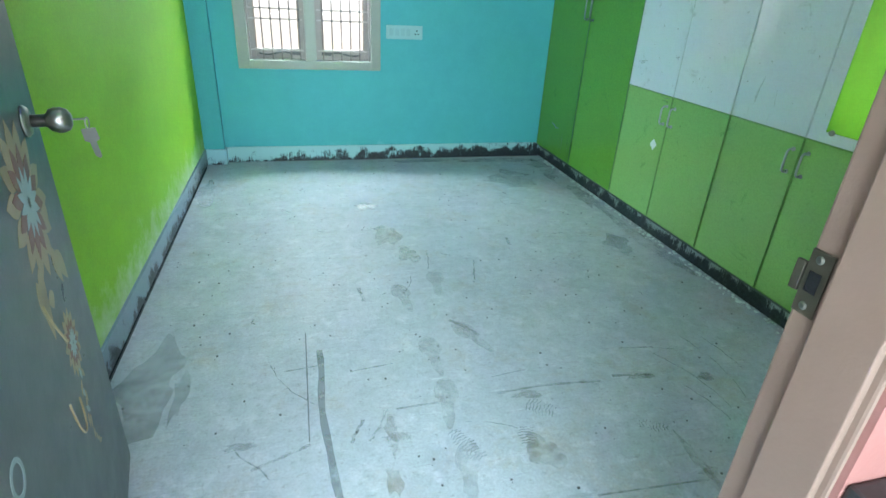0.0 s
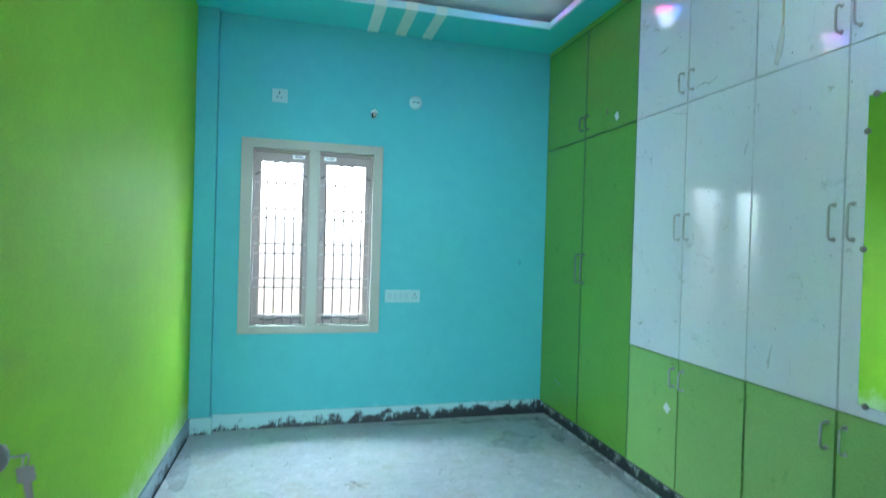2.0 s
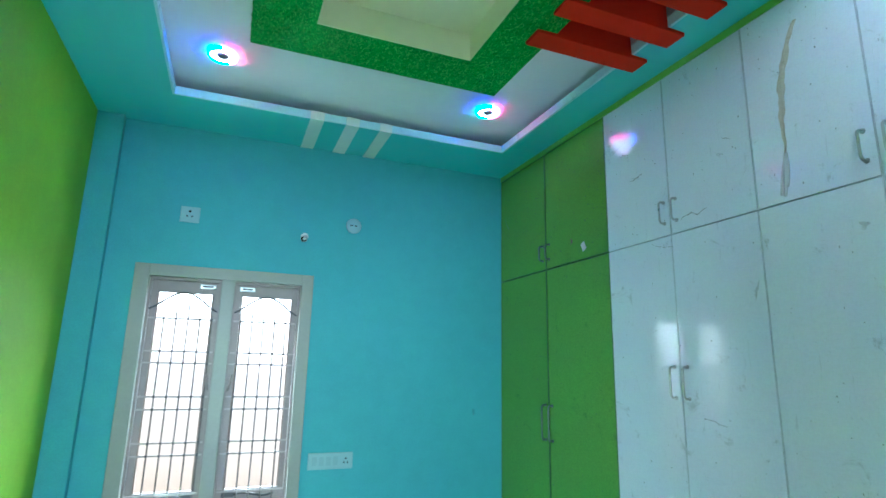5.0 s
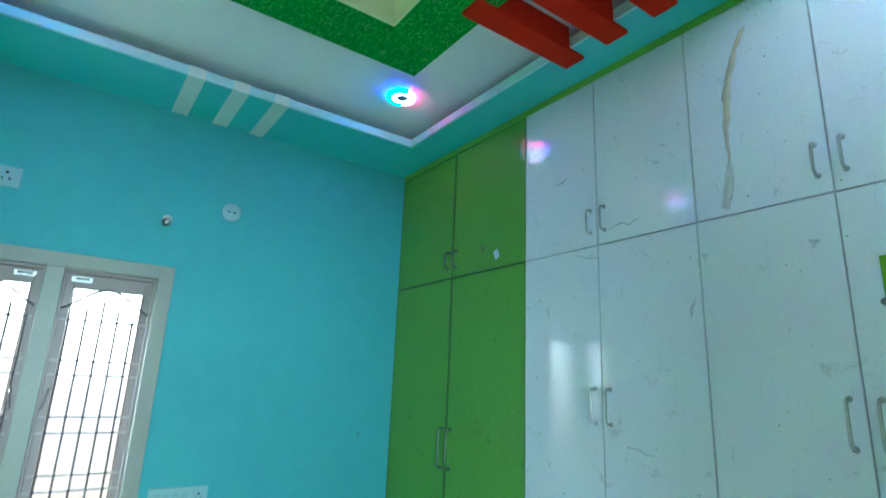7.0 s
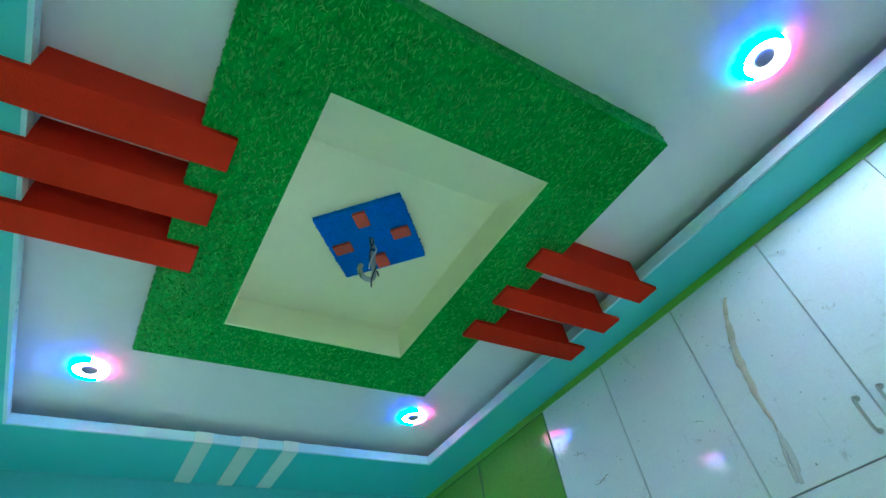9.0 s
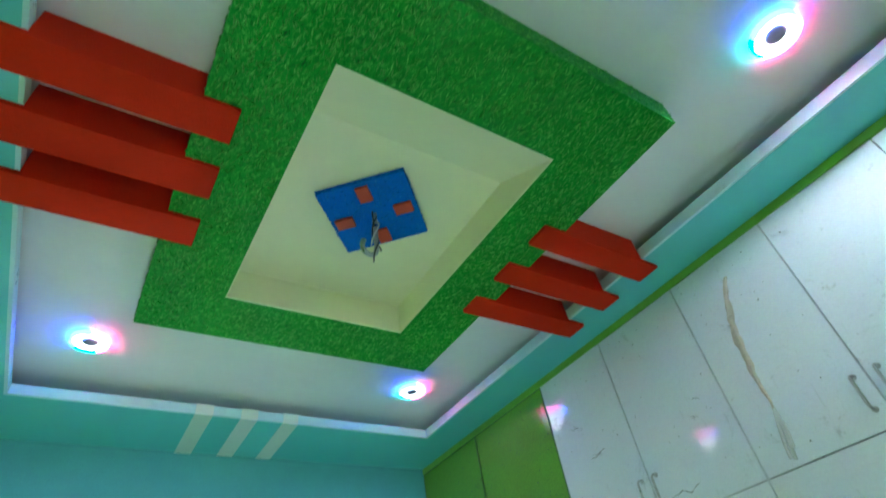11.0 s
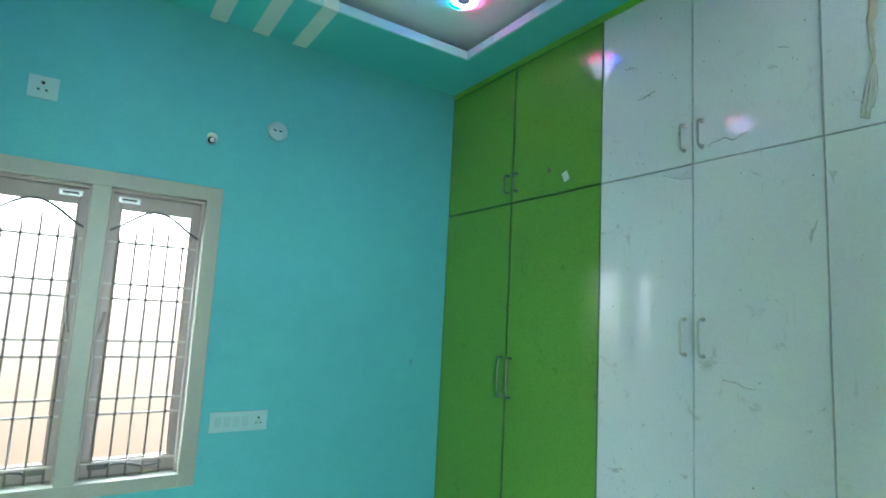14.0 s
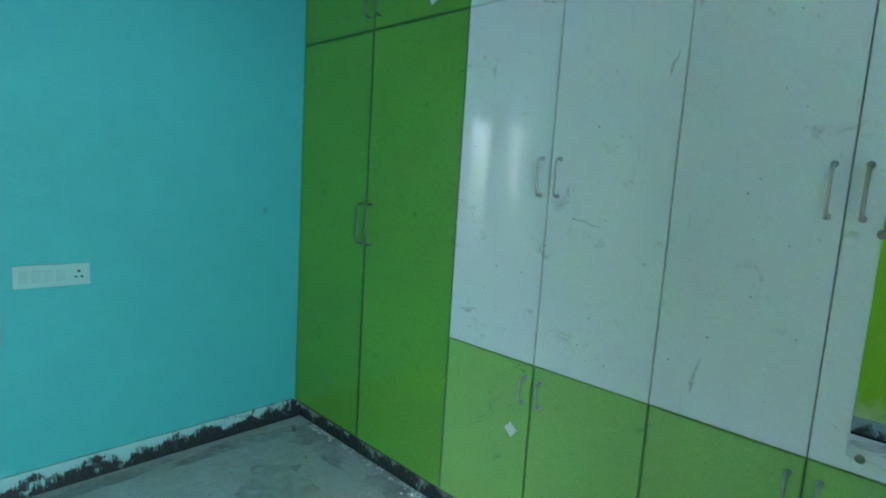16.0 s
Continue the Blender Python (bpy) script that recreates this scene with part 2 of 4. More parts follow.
M_BRASS = paint("tarnished_brass", (0.09, 0.08, 0.06), 0.45, 0.2, metal=0.8)
M_TAN = paint("tan_frame_enamel", (0.165, 0.108, 0.085), 0.4, 0.08)
M_STONE = paint("window_frame_granite", (0.25, 0.27, 0.225), 0.4, 0.12, 3, 60, 0.1, 200)
M_SHUT = paint("shutter_aluminium", (0.23, 0.195, 0.18), 0.45, 0.15, metal=0.1)
M_SHUTBR = paint("shutter_brown_edge", (0.24, 0.17, 0.13), 0.5, 0.15)
M_GRILLEP = paint("pale_grille_enamel", (0.34, 0.30, 0.27), 0.5, 0.12)
M_GRILLE = paint("grille_enamel", (0.13, 0.108, 0.095), 0.45, 0.1)
M_DARK = paint("dark_metal", (0.05, 0.05, 0.05), 0.45, 0.2)
M_WPLAST = paint("white_plastic", (0.70, 0.76, 0.74), 0.3, 0.03)
M_DPLAST = paint("dimmed_plastic", (0.27, 0.455, 0.46), 0.45, 0.08)
M_SWITCH = paint("darker_dimmed_plastic", (0.235, 0.405, 0.41), 0.45, 0.12)
M_BPLAST = paint("black_plastic", (0.012, 0.012, 0.014), 0.25, 0.1)
M_DOOR = paint("slate_laminate", (0.050, 0.070, 0.069), 0.32, 0.16, 1.4, 10, 0.05)
M_GOLD = paint("print_ochre", (0.30, 0.235, 0.125), 0.4, 0.25, 8, 40)
M_RUST = paint("print_rust", (0.17, 0.068, 0.045), 0.4, 0.25, 8, 40)
M_PALE = paint("print_pale_blue", (0.27, 0.35, 0.35), 0.4, 0.2, 8, 40)
M_PINK = paint("pink_emulsion", (0.23, 0.10, 0.088), 0.5, 0.08)
M_HALLW = paint("hall_emulsion", (0.70, 0.66, 0.60), 0.55, 0.05)
M_HUB = paint("grey_hub", (0.34, 0.34, 0.40), 0.4, 0.05)
M_LEDGE = paint("speckled_black_stone", (0.02, 0.02, 0.022), 0.35, 0.3, specks=((0.45, 0.33, 0.30), 35, 0.64))
M_TAPE = paint("brown_glue", (0.46, 0.42, 0.34), 0.3, 0.4, 14, 60, 0.5)
M_PAPER = paint("white_paper", (0.68, 0.76, 0.72), 0.6, 0.05)
# Door edges in darkened door colours, painting the shade along the gaps.
M_GBAND = paint("green_edge_shade", (0.055, 0.15, 0.022), 0.5, 0.3, 3, 30)
M_LBAND = paint("light_green_edge_shade", (0.12, 0.25, 0.05), 0.5, 0.3, 3, 30)
M_WBAND = paint("white_edge_shade", (0.50, 0.55, 0.57), 0.5, 0.3, 3, 30)
M_FILM = paint("clear_glue_film", (0.60, 0.63, 0.62), 0.2, 0.1, 10, 60, 0.4)
M_SCUFF = stain("grime_scuff", (0.22, 0.25, 0.25), 0.15, 70)
M_PRINT = stain("footprint_dust", (0.32, 0.33, 0.32), 0.15, 55)
M_BROWNST = stain("rust_stain", (0.42, 0.35, 0.24), 0.22, 45)
M_SHADE_DAMP = stain("shade_damp_patch", (0.30, 0.36, 0.39), 0.24, 6)
M_GREYST = stain("wet_streak", (0.30, 0.34, 0.37), 0.38, 50)

def flake_paint(name, dark, light):
    """Coating flakes, each of its own shade."""
    m, n, l, p = shader(name)
    g = n.new("ShaderNodeNewGeometry")
    l.new(ramp(n, l, g.outputs["Random Per Island"], [(0.0, dark), (0.6, scaled(light, 0.7)), (1.0, light)]), p.inputs["Base Color"])
    p.inputs["Roughness"].default_value = 0.7
    p.inputs["Specular IOR Level"].default_value = 0.1
    return m


M_FLAKE = flake_paint("turf_flakes", (0.01, 0.26, 0.02), (0.17, 0.58, 0.13))
M_BFLAKE = flake_paint("blue_flakes", (0.003, 0.10, 0.46), (0.03, 0.27, 0.72))

M_GLASS, gn, gl, gp = shader("window_glass")
gp.inputs["Transmission Weight"].default_value, gp.inputs["Roughness"].default_value = 1.0, 0.0
gp.inputs["IOR"].default_value = 1.05
M_MIRROR, mn, ml, mp_ = shader("mirror_silver")
mp_.inputs["Base Color"].default_value = (0.86, 0.9, 0.88, 1)
mp_.inputs["Metallic"].default_value, mp_.inputs["Roughness"].default_value = 1.0, 0.015
M_RING = glow("lamp_diffuser", (0.80, 0.95, 1.0), LAMP_GLOW)
M_RIMB = glow("lamp_blue_rim", (0.010, 0.060, 1.0), 52.0)
M_RIMC = glow("lamp_cyan_rim", (0.02, 0.75, 0.80), 12.0)
M_RIMP = glow("lamp_pink_rim", (1.0, 0.06, 0.34), 18.0)


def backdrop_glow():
    """Glowing sheet for the sunlit pale wall and bright sky beyond the window, with no detail left in it."""
    m, n, l, p = shader("glowing_outdoors")
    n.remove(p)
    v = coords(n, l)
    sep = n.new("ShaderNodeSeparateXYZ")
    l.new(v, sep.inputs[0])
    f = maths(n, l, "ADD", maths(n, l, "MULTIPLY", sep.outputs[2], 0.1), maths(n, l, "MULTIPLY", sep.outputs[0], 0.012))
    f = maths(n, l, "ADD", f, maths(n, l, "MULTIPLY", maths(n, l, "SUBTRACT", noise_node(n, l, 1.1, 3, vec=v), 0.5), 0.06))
    side = maths(n, l, "MAXIMUM", maths(n, l, "SUBTRACT", -2.2, sep.outputs[0]), 0.0)      # extra glow added at far left, to strengthen reflections in the wardrobe doors
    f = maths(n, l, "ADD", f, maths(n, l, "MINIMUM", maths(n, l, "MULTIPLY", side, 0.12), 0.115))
    # Highest stops, out of view, are raised to light the floor by the window.
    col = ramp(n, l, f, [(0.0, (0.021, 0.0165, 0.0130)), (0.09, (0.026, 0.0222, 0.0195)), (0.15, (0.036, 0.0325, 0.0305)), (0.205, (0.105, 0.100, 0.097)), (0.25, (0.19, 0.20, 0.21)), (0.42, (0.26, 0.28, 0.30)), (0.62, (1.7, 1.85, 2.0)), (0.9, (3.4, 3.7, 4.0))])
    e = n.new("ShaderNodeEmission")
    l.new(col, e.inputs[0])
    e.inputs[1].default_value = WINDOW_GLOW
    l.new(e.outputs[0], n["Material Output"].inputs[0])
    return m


M_OUT = backdrop_glow()


# ---------------- mesh helpers ----------------
def box(bm, x0, x1, y0, y1, z0, z1, m=None, bevel=0.0):
    vs = [bm.verts.new((x, y, z)) for z in (z0, z1) for x, y in ((x0, y0), (x1, y0), (x1, y1), (x0, y1))]
    fs = [bm.faces.new([vs[i] for i in q]) for q in ((3, 2, 1, 0), (4, 5, 6, 7), (0, 1, 5, 4), (1, 2, 6, 5), (2, 3, 7, 6), (3, 0, 4, 7))]
    if bevel:
        es = list({e for f in fs for e in f.edges})
        vs = bmesh.ops.bevel(bm, geom=es, offset=bevel, segments=2, profile=0.6, affect="EDGES", clamp_overlap=True)["verts"]
    if m is not None:
        bmesh.ops.transform(bm, matrix=m, verts=list({v for f in fs if f.is_valid for v in f.verts} | set(vs)))
    return bm


def ring(bm, c, r0, r1, z0, z1, a0=0.0, a1=360.0, n=48):
    """Flat ring, or a stretch of one, between two radii and two heights."""
    whole = a1 - a0 >= 360
    k = n if whole else n + 1
    rows = []
    for i in range(k):
        a = radians(a0 + (a1 - a0) * i / n)
        rows.append([bm.verts.new((c[0] + r * math.cos(a), c[1] + r * math.sin(a), z)) for r, z in ((r0, z0), (r1, z0), (r1, z1), (r0, z1))])
    for i in range(n):
        p, q = rows[i], rows[(i + 1) % k]
        for j in range(4):
            bm.faces.new((p[j], q[j], q[(j + 1) % 4], p[(j + 1) % 4]))
    if not whole:
        bm.faces.new(rows[0]), bm.faces.new(rows[-1][::-1])
    return bm


def lathe(bm, prof, m, n=32):
    """Turns a profile of (radius, height) about its axis."""
    rows = []
    for i in range(n):
        a = 2 * math.pi * i / n
        rows.append([bm.verts.new(m @ Vector((r * math.cos(a), r * math.sin(a), h))) for r, h in prof])
    for i in range(n):
        p, q = rows[i], rows[(i + 1) % n]
        for j in range(len(prof) - 1):
            bm.faces.new((p[j], q[j], q[j + 1], p[j + 1]))
    bm.faces.new([r[0] for r in rows][::-1]), bm.faces.new([r[-1] for r in rows])
    return bm


def tube(bm, pts, r, n=8, closed=False):
    """Round rod along a line of points."""
    pts = [Vector(p) for p in pts]
    rows, side = [], None
    for i, p in enumerate(pts):
        d = (pts[(i + 1) % len(pts)] - pts[i - 1]) if closed else (pts[min(i + 1, len(pts) - 1)] - pts[max(i - 1, 0)])
        d.normalize()
        if side is None:
            side = d.orthogonal().normalized()
        side = (side - d * side.dot(d)).normalized()
        up = d.cross(side)
        rows.append([bm.verts.new(p + r * (math.cos(2 * math.pi * k / n) * side + math.sin(2 * math.pi * k / n) * up)) for k in range(n)])
    for i in range(len(rows) if closed else len(rows) - 1):
        a, b = rows[i], rows[(i + 1) % len(rows)]
        for k in range(n):
            bm.faces.new((a[k], a[(k + 1) % n], b[(k + 1) % n], b[k]))
    if not closed:
        bm.faces.new(rows[0][::-1]), bm.faces.new(rows[-1])
    return bm


def slab(bm, outline, m, depth):
    """A flat outline (2D points) given thickness, set in place by m."""
    lo = [bm.verts.new(m @ Vector((x, y, 0))) for x, y in outline]
    hi = [bm.verts.new(m @ Vector((x, y, depth))) for x, y in outline]
    bm.faces.new(lo[::-1]), bm.faces.new(hi)
    for i in range(len(lo)):
        j = (i + 1) % len(lo)
        bm.faces.new((lo[i], lo[j], hi[j], hi[i]))
    return bm


def flakes(name, spots, material, parent, label):
    """Many small raised flakes: rows of base point, long axis, side axis, outward axis (already sized), as one mesh."""
    vs, fs = [], []
    for c, a, b, o in spots:
        k = len(vs)
        vs += [c - a, c + b, c + a, c - b, c + o]
        fs += [(k, k + 1, k + 4), (k + 1, k + 2, k + 4), (k + 2, k + 3, k + 4), (k + 3, k, k + 4)]
    me = bpy.data.meshes.new(name)
    me.from_pydata(vs, [], fs)
    me.materials.append(material)
    ob = new(name, me)
    ob.parent = parent
    ob.matrix_parent_inverse = parent.matrix_basis.inverted()
    return tagged(ob, label, kind="stuff")


def part(name, bm, material, parent=None, label="", smooth=False):
    bmesh.ops.recalc_face_normals(bm, faces=bm.faces)
    me = bpy.data.meshes.new(name)
    bm.to_mesh(me)
    bm.free()
    me.materials.append(material)
    if smooth:
        for f in me.polygons:
            f.use_smooth = True
    ob = new(name, me)
    if parent is not None:
        ob.parent = parent
        ob.matrix_parent_inverse = parent.matrix_basis.inverted()
    if label:
        tagged(ob, label)
    return ob


def thing(name, label, category, at=(0, 0, 0), group="", kind=""):
    ob = new(name)
    ob.empty_display_size = 0.05
    ob.matrix_basis = Matrix.Translation(at)
    return tagged(ob, label, category, group, kind)


def boxes(*args, bevel=0.0):
    bm = bmesh.new()
    for a in args:
        box(bm, *a, bevel=bevel)
    return bm


def setting(name, bm, material, label, category):
    return tagged(part(name, bm, material), label, category, kind="structure")


# ---------------- the room ----------------
WIN = (-0.155, 0.845, 0.68, 2.07)
DX0, DX1, DH = -0.11, 0.79, 2.05          # door opening
setting("floor", boxes((-2.6, WX + 0.15, -3.2, YB + 0.25, -0.12, 0.0)), M_FLOOR, "pale polished stone floor, dusty and covered in scuffs", "floor")
setting("wall_back", boxes((XL - 0.2, WIN[0] + 0.02, YB, YB + 0.2, 0, 3.2), (WIN[1] - 0.02, WX + 0.15, YB, YB + 0.2, 0, 3.2),
        (WIN[0] + 0.02, WIN[1] - 0.02, YB, YB + 0.2, 0, WIN[2] + 0.02), (WIN[0] + 0.02, WIN[1] - 0.02, YB, YB + 0.2, WIN[3] - 0.02, 3.2)),
        M_CYAN, "turquoise painted wall with a window", "wall")
setting("wall_left", boxes((XL - 0.2, XL, YF - 0.1, YB, 0, 3.2)), M_GREEN, "lime green painted wall, chalky near the floor", "wall")
setting("wall_column", boxes((XL, -0.312, 4.388, YB, 0, ZS), bevel=0.004), M_CYAN, "turquoise painted corner column", "column")
setting("wall_right", boxes((WX, WX + 0.15, YF - 0.1, YB, 0, 3.2)), M_GREEN, "green wall behind the wardrobes", "wall")
setting("wall_front", boxes((XL, DX0 - 0.07, YF - 0.1, YF, 0, 3.2), (DX1 + 0.07, WX, YF - 0.1, YF, 0, 3.2), (DX0 - 0.07, DX1 + 0.07, YF - 0.1, YF, DH + 0.07, 3.2)),
        M_GREEN, "lime green painted wall with the doorway", "wall")
RC = (0.598, 1.306, 2.06, 3.072)           # opening of the ceiling recess
setting("ceiling", boxes((XL - 0.2, RC[0] - 0.01, YF - 0.1, YB + 0.2, ZC, 3.2), (RC[1] + 0.01, WX + 0.15, YF - 0.1, YB + 0.2, ZC, 3.2),
        (RC[0] - 0.01, RC[1] + 0.01, YF - 0.1, RC[2] - 0.01, ZC, 3.2), (RC[0] - 0.01, RC[1] + 0.01, RC[3] + 0.01, YB + 0.2, ZC, 3.2), (RC[0] - 0.01, RC[1] + 0.01, RC[2] - 0.01, RC[3] + 0.01, 3.10, 3.2)), M_CEIL, "white false ceiling inside the tray", "ceiling")

# border of the tray: soffit slab open to a shadow gap above it
TX0, TX1, TY0, TY1 = -0.018, 1.956, 1.14, 3.992
LIP = 0.012
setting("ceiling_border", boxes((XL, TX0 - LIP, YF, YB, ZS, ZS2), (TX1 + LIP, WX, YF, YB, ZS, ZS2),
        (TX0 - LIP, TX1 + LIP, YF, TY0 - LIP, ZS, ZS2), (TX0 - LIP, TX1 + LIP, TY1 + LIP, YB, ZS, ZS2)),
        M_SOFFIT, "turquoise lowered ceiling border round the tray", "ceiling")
setting("trim_tray_edge", boxes((TX0 - LIP, TX0, TY0 - LIP, TY1 + LIP, ZS + 0.001, ZS2 + 0.002), (TX1, TX1 + LIP, TY0 - LIP, TY1 + LIP, ZS + 0.001, ZS2 + 0.002),
        (TX0, TX1, TY0 - LIP, TY0, ZS + 0.001, ZS2 + 0.002), (TX0, TX1, TY1, TY1 + LIP, ZS + 0.001, ZS2 + 0.002)),
        M_LIP, "glossy white edge of the ceiling tray", "trim")

setting("baseboard_back", boxes((-0.312, XR + 0.03, YB - 0.012, YB, 0, 0.115), bevel=0.002), M_SKIRT_B, "black stone skirting smeared with turquoise paint runs", "skirting")
setting("baseboard_column", boxes((XL + 0.012, -0.30, 4.376, 4.388, 0, 0.115), (-0.312, -0.30, 4.388, YB - 0.012, 0, 0.115)), M_SKIRT_B, "paint-smeared skirting round the column", "skirting")
setting("baseboard_left", boxes((XL, XL + 0.012, YF, 4.388, 0, 0.115), bevel=0.002), M_SKIRT_L, "grey-blue painted stone skirting", "skirting")
setting("trim_floor_joint", boxes((XL + 0.012, XL + 0.017, YF, 4.29, 0, 0.012)), M_BPLAST, "dark open joint along the skirting", "trim")

# ---------------- the hall behind the door ----------------
setting("wall_hall_left", boxes((-2.6, -2.45, -3.2, YF - 0.1, 0, 3.2)), M_HALLW, "plain hall wall", "wall")
setting("wall_hall_right", boxes((1.75, 1.9, -3.2, YF - 0.1, 0, 3.2)), M_PINK, "pink painted hall wall", "wall")
setting("wall_hall_far", boxes((-2.45, -1.9, -3.2, -3.05, 0, 3.2), (1.6, 1.75, -3.2, -3.05, 0, 3.2), (-1.9, 1.6, -3.2, -3.05, 2.4, 3.2), (-1.9, 1.6, -3.2, -3.05, 0, 0.5)),
        M_HALLW, "plain hall wall with an opening for the added fill light", "wall")
setting("wall_hall_near", boxes((-2.45, DX0 - 0.07, YF - 0.112, YF - 0.102, 0, 3.2), (DX1 + 0.004, 1.75, YF - 0.112, YF - 0.102, 0, 3.2), (DX0 - 0.07, DX1 + 0.07, YF - 0.112, YF - 0.102, DH + 0.07, 3.2)),
        M_PINK, "pink painted hall wall round the doorway", "wall")
setting("ceiling_hall", boxes((-2.6, 1.9, -3.2, YF - 0.1, 3.05, 3.2)), M_CEIL, "plain white hall ceiling", "ceiling")
setting("roof_slab", boxes((-2.7, WX + 0.3, -3.3, YB + 0.3, 3.2, 3.35)), M_HALLW, "concrete roof slab", "roof")
# Unseen area light in an invented wall opening, brightening the room through the doorway.
hall = new("hall_fill_light", bpy.data.lights.new("hall_fill_light", "AREA"))
hall.data.shape, hall.data.size, hall.data.size_y = "RECTANGLE", 3.3, 1.7
hall.data.energy, hall.data.color = HALL_LIGHT, (0.80, 0.96, 1.0)
hall.matrix_world = look((-0.3, -2.96, 1.45), (0.55, 0.6, 1.2))

# ---------------- beyond the window ----------------
setting("ground", boxes((-40, 40, -40, 40, -0.3, -0.125)), M_HALLW, "bare pale ground outside", "ground")
setting("backdrop", boxes((-8, 9, 8.2, 8.25, -0.12, 12)), M_OUT, "glowing sheet for the over-bright daylight beyond the window", "backdrop")

# ---------------- window ----------------
win = thing("window_1", "two-leaf window in a grey-green stone frame", "window", (0.345, YB, 0.68), kind="structure")
OPEN = ((-0.078, 0.310), (0.384, 0.775))
OZ0, OZ1 = 0.738, 2.003
Y0, Y1 = YB - 0.022, YB + 0.13
part("window_frame", boxes((WIN[0], OPEN[0][0], Y0, Y1, WIN[2], WIN[3]), (OPEN[1][1], WIN[1], Y0, Y1, WIN[2], WIN[3]),
     (OPEN[0][0], OPEN[1][1], Y0, Y1, OZ1, WIN[3]), (OPEN[0][1], OPEN[1][0], Y0, Y1, OZ0, OZ1), bevel=0.003), M_STONE, win)
part("window_sill", boxes((OPEN[0][0], OPEN[1][1], Y0 - 0.001, Y1, WIN[2], OZ0), bevel=0.003), M_STONE, win)
for k, (a, b) in enumerate(OPEN):
    ya, yb = YB + 0.075, YB + 0.105
    bm = boxes((a, a + 0.045, ya, yb, OZ0, OZ1), (b - 0.04, b, ya, yb, OZ0, OZ1), (a + 0.045, b - 0.04, ya, yb, OZ0, OZ0 + 0.072), (a + 0.045, b - 0.04, ya, yb, OZ1 - 0.082, OZ1), bevel=0.003)
    sash = part("sash", bm, M_SHUT, win, "grey aluminium sash")
    part("sash_lining", boxes((a + 0.0455, a + 0.053, ya + 0.004, yb - 0.004, OZ0 + 0.072, OZ1 - 0.082), (b - 0.048, b - 0.0405, ya + 0.004, yb - 0.004, OZ0 + 0.072, OZ1 - 0.082)), M_SHUTBR, sash, "brown rubber lining")
    pane = part("pane", boxes((a + 0.045, b - 0.04, ya + 0.012, ya + 0.016, OZ0 + 0.072, OZ1 - 0.082)), M_GLASS, win, "clear glass pane")
    pane.visible_shadow = False
    part("bead", boxes((a, a + 0.012, YB + 0.03, YB + 0.075, OZ0, OZ1), (b - 0.012, b, YB + 0.03, YB + 0.075, OZ0, OZ1), (a + 0.012, b - 0.012, YB + 0.03, YB + 0.075, OZ1 - 0.014, OZ1), bevel=0.002), M_SHUT, win)
    # stay bar lying on the bottom rail, and a bolt at the top
    s = 1 if k == 0 else -1
    c = (a + b) / 2
    bm = tube(bmesh.new(), [(c + s * (-0.13 + 0.02 * i), ya - 0.012, OZ0 + 0.042 - 0.010 * math.sin(i * 0.55)) for i in range(12)], 0.007)
    part("stay_bar", bm, M_DARK, win, "blackened window stay", True)
    e = b - 0.075 if k == 0 else a + 0.075
    part("stay_plate", boxes((e - 0.035, e + 0.035, ya - 0.01, ya, OZ0 + 0.03, OZ0 + 0.055), bevel=0.003), M_DARK, win)
    part("bolt", boxes((e - 0.045, e + 0.045, ya - 0.012, ya, OZ1 - 0.052, OZ1 - 0.024), bevel=0.004), M_CHROME, win, "chrome tower bolt")
    part("bolt_pin", boxes((e - 0.03, e + 0.03, ya - 0.018, ya - 0.0122, OZ1 - 0.043, OZ1 - 0.033), bevel=0.002), M_DARK, win)
    kx = b - 0.02 if k == 0 else a + 0.02
    part("sash_handle", tube(bmesh.new(), [(kx, ya, 1.36), (kx, ya - 0.03, 1.365), (kx - s * 0.008, ya - 0.035, 1.40), (kx - s * 0.012, ya - 0.03, 1.45)], 0.006), M_SHUT, win, "", True)

    gr = thing("window_grille", "grey welded steel window grille with an arched top", "grille", (c, YB + 0.04, OZ0), "window grilles")
    gy = YB + 0.045
    for z in (1.766, 1.578, 1.512, 1.325, 1.255, 1.075, 1.008, OZ0 + 0.065):
        part("crossbar", boxes((a + 0.001, b - 0.001, gy - 0.004, gy + 0.004, z - 0.0045, z + 0.0045)), M_GRILLEP, gr, "pale flat crossbar")
    first, step = ((0.018, 0.0640), (0.437, 0.0660))[k]
    for i in range(5):
        x = first + step * i
        top = (1.80, 1.845, 1.885, 1.845, 1.80)[i]
        bm = bmesh.new()
        lathe(bm, [(0.0047, OZ0), (0.0047, top - 0.03), (0.001, top)], Matrix.Translation((x, gy + 0.0096, 0)), 8)
        part("upright_bar", bm, M_GRILLE, gr)
    for i in range(5):
        x = first + step * i
        for z in (1.766, 1.578, 1.512, 1.325, 1.255, 1.075, 1.008):
            part("weld", boxes((x - 0.0065, x + 0.0065, gy - 0.0075, gy + 0.0065, z - 0.0068, z + 0.0068), bevel=0.003), M_DARK, gr, "dark weld bead")
    pts = []
    for i in range(25):
        u = i / 24
        pts.append((a + 0.003 + (b - a - 0.006) * u, gy, 1.815 + 0.105 * (0.5 - 0.5 * math.cos(2 * math.pi * u)) ** 0.75))
    part("arch", tube(bmesh.new(), pts, 0.0055, 6), M_DARK, gr, "dark arched rod", True)

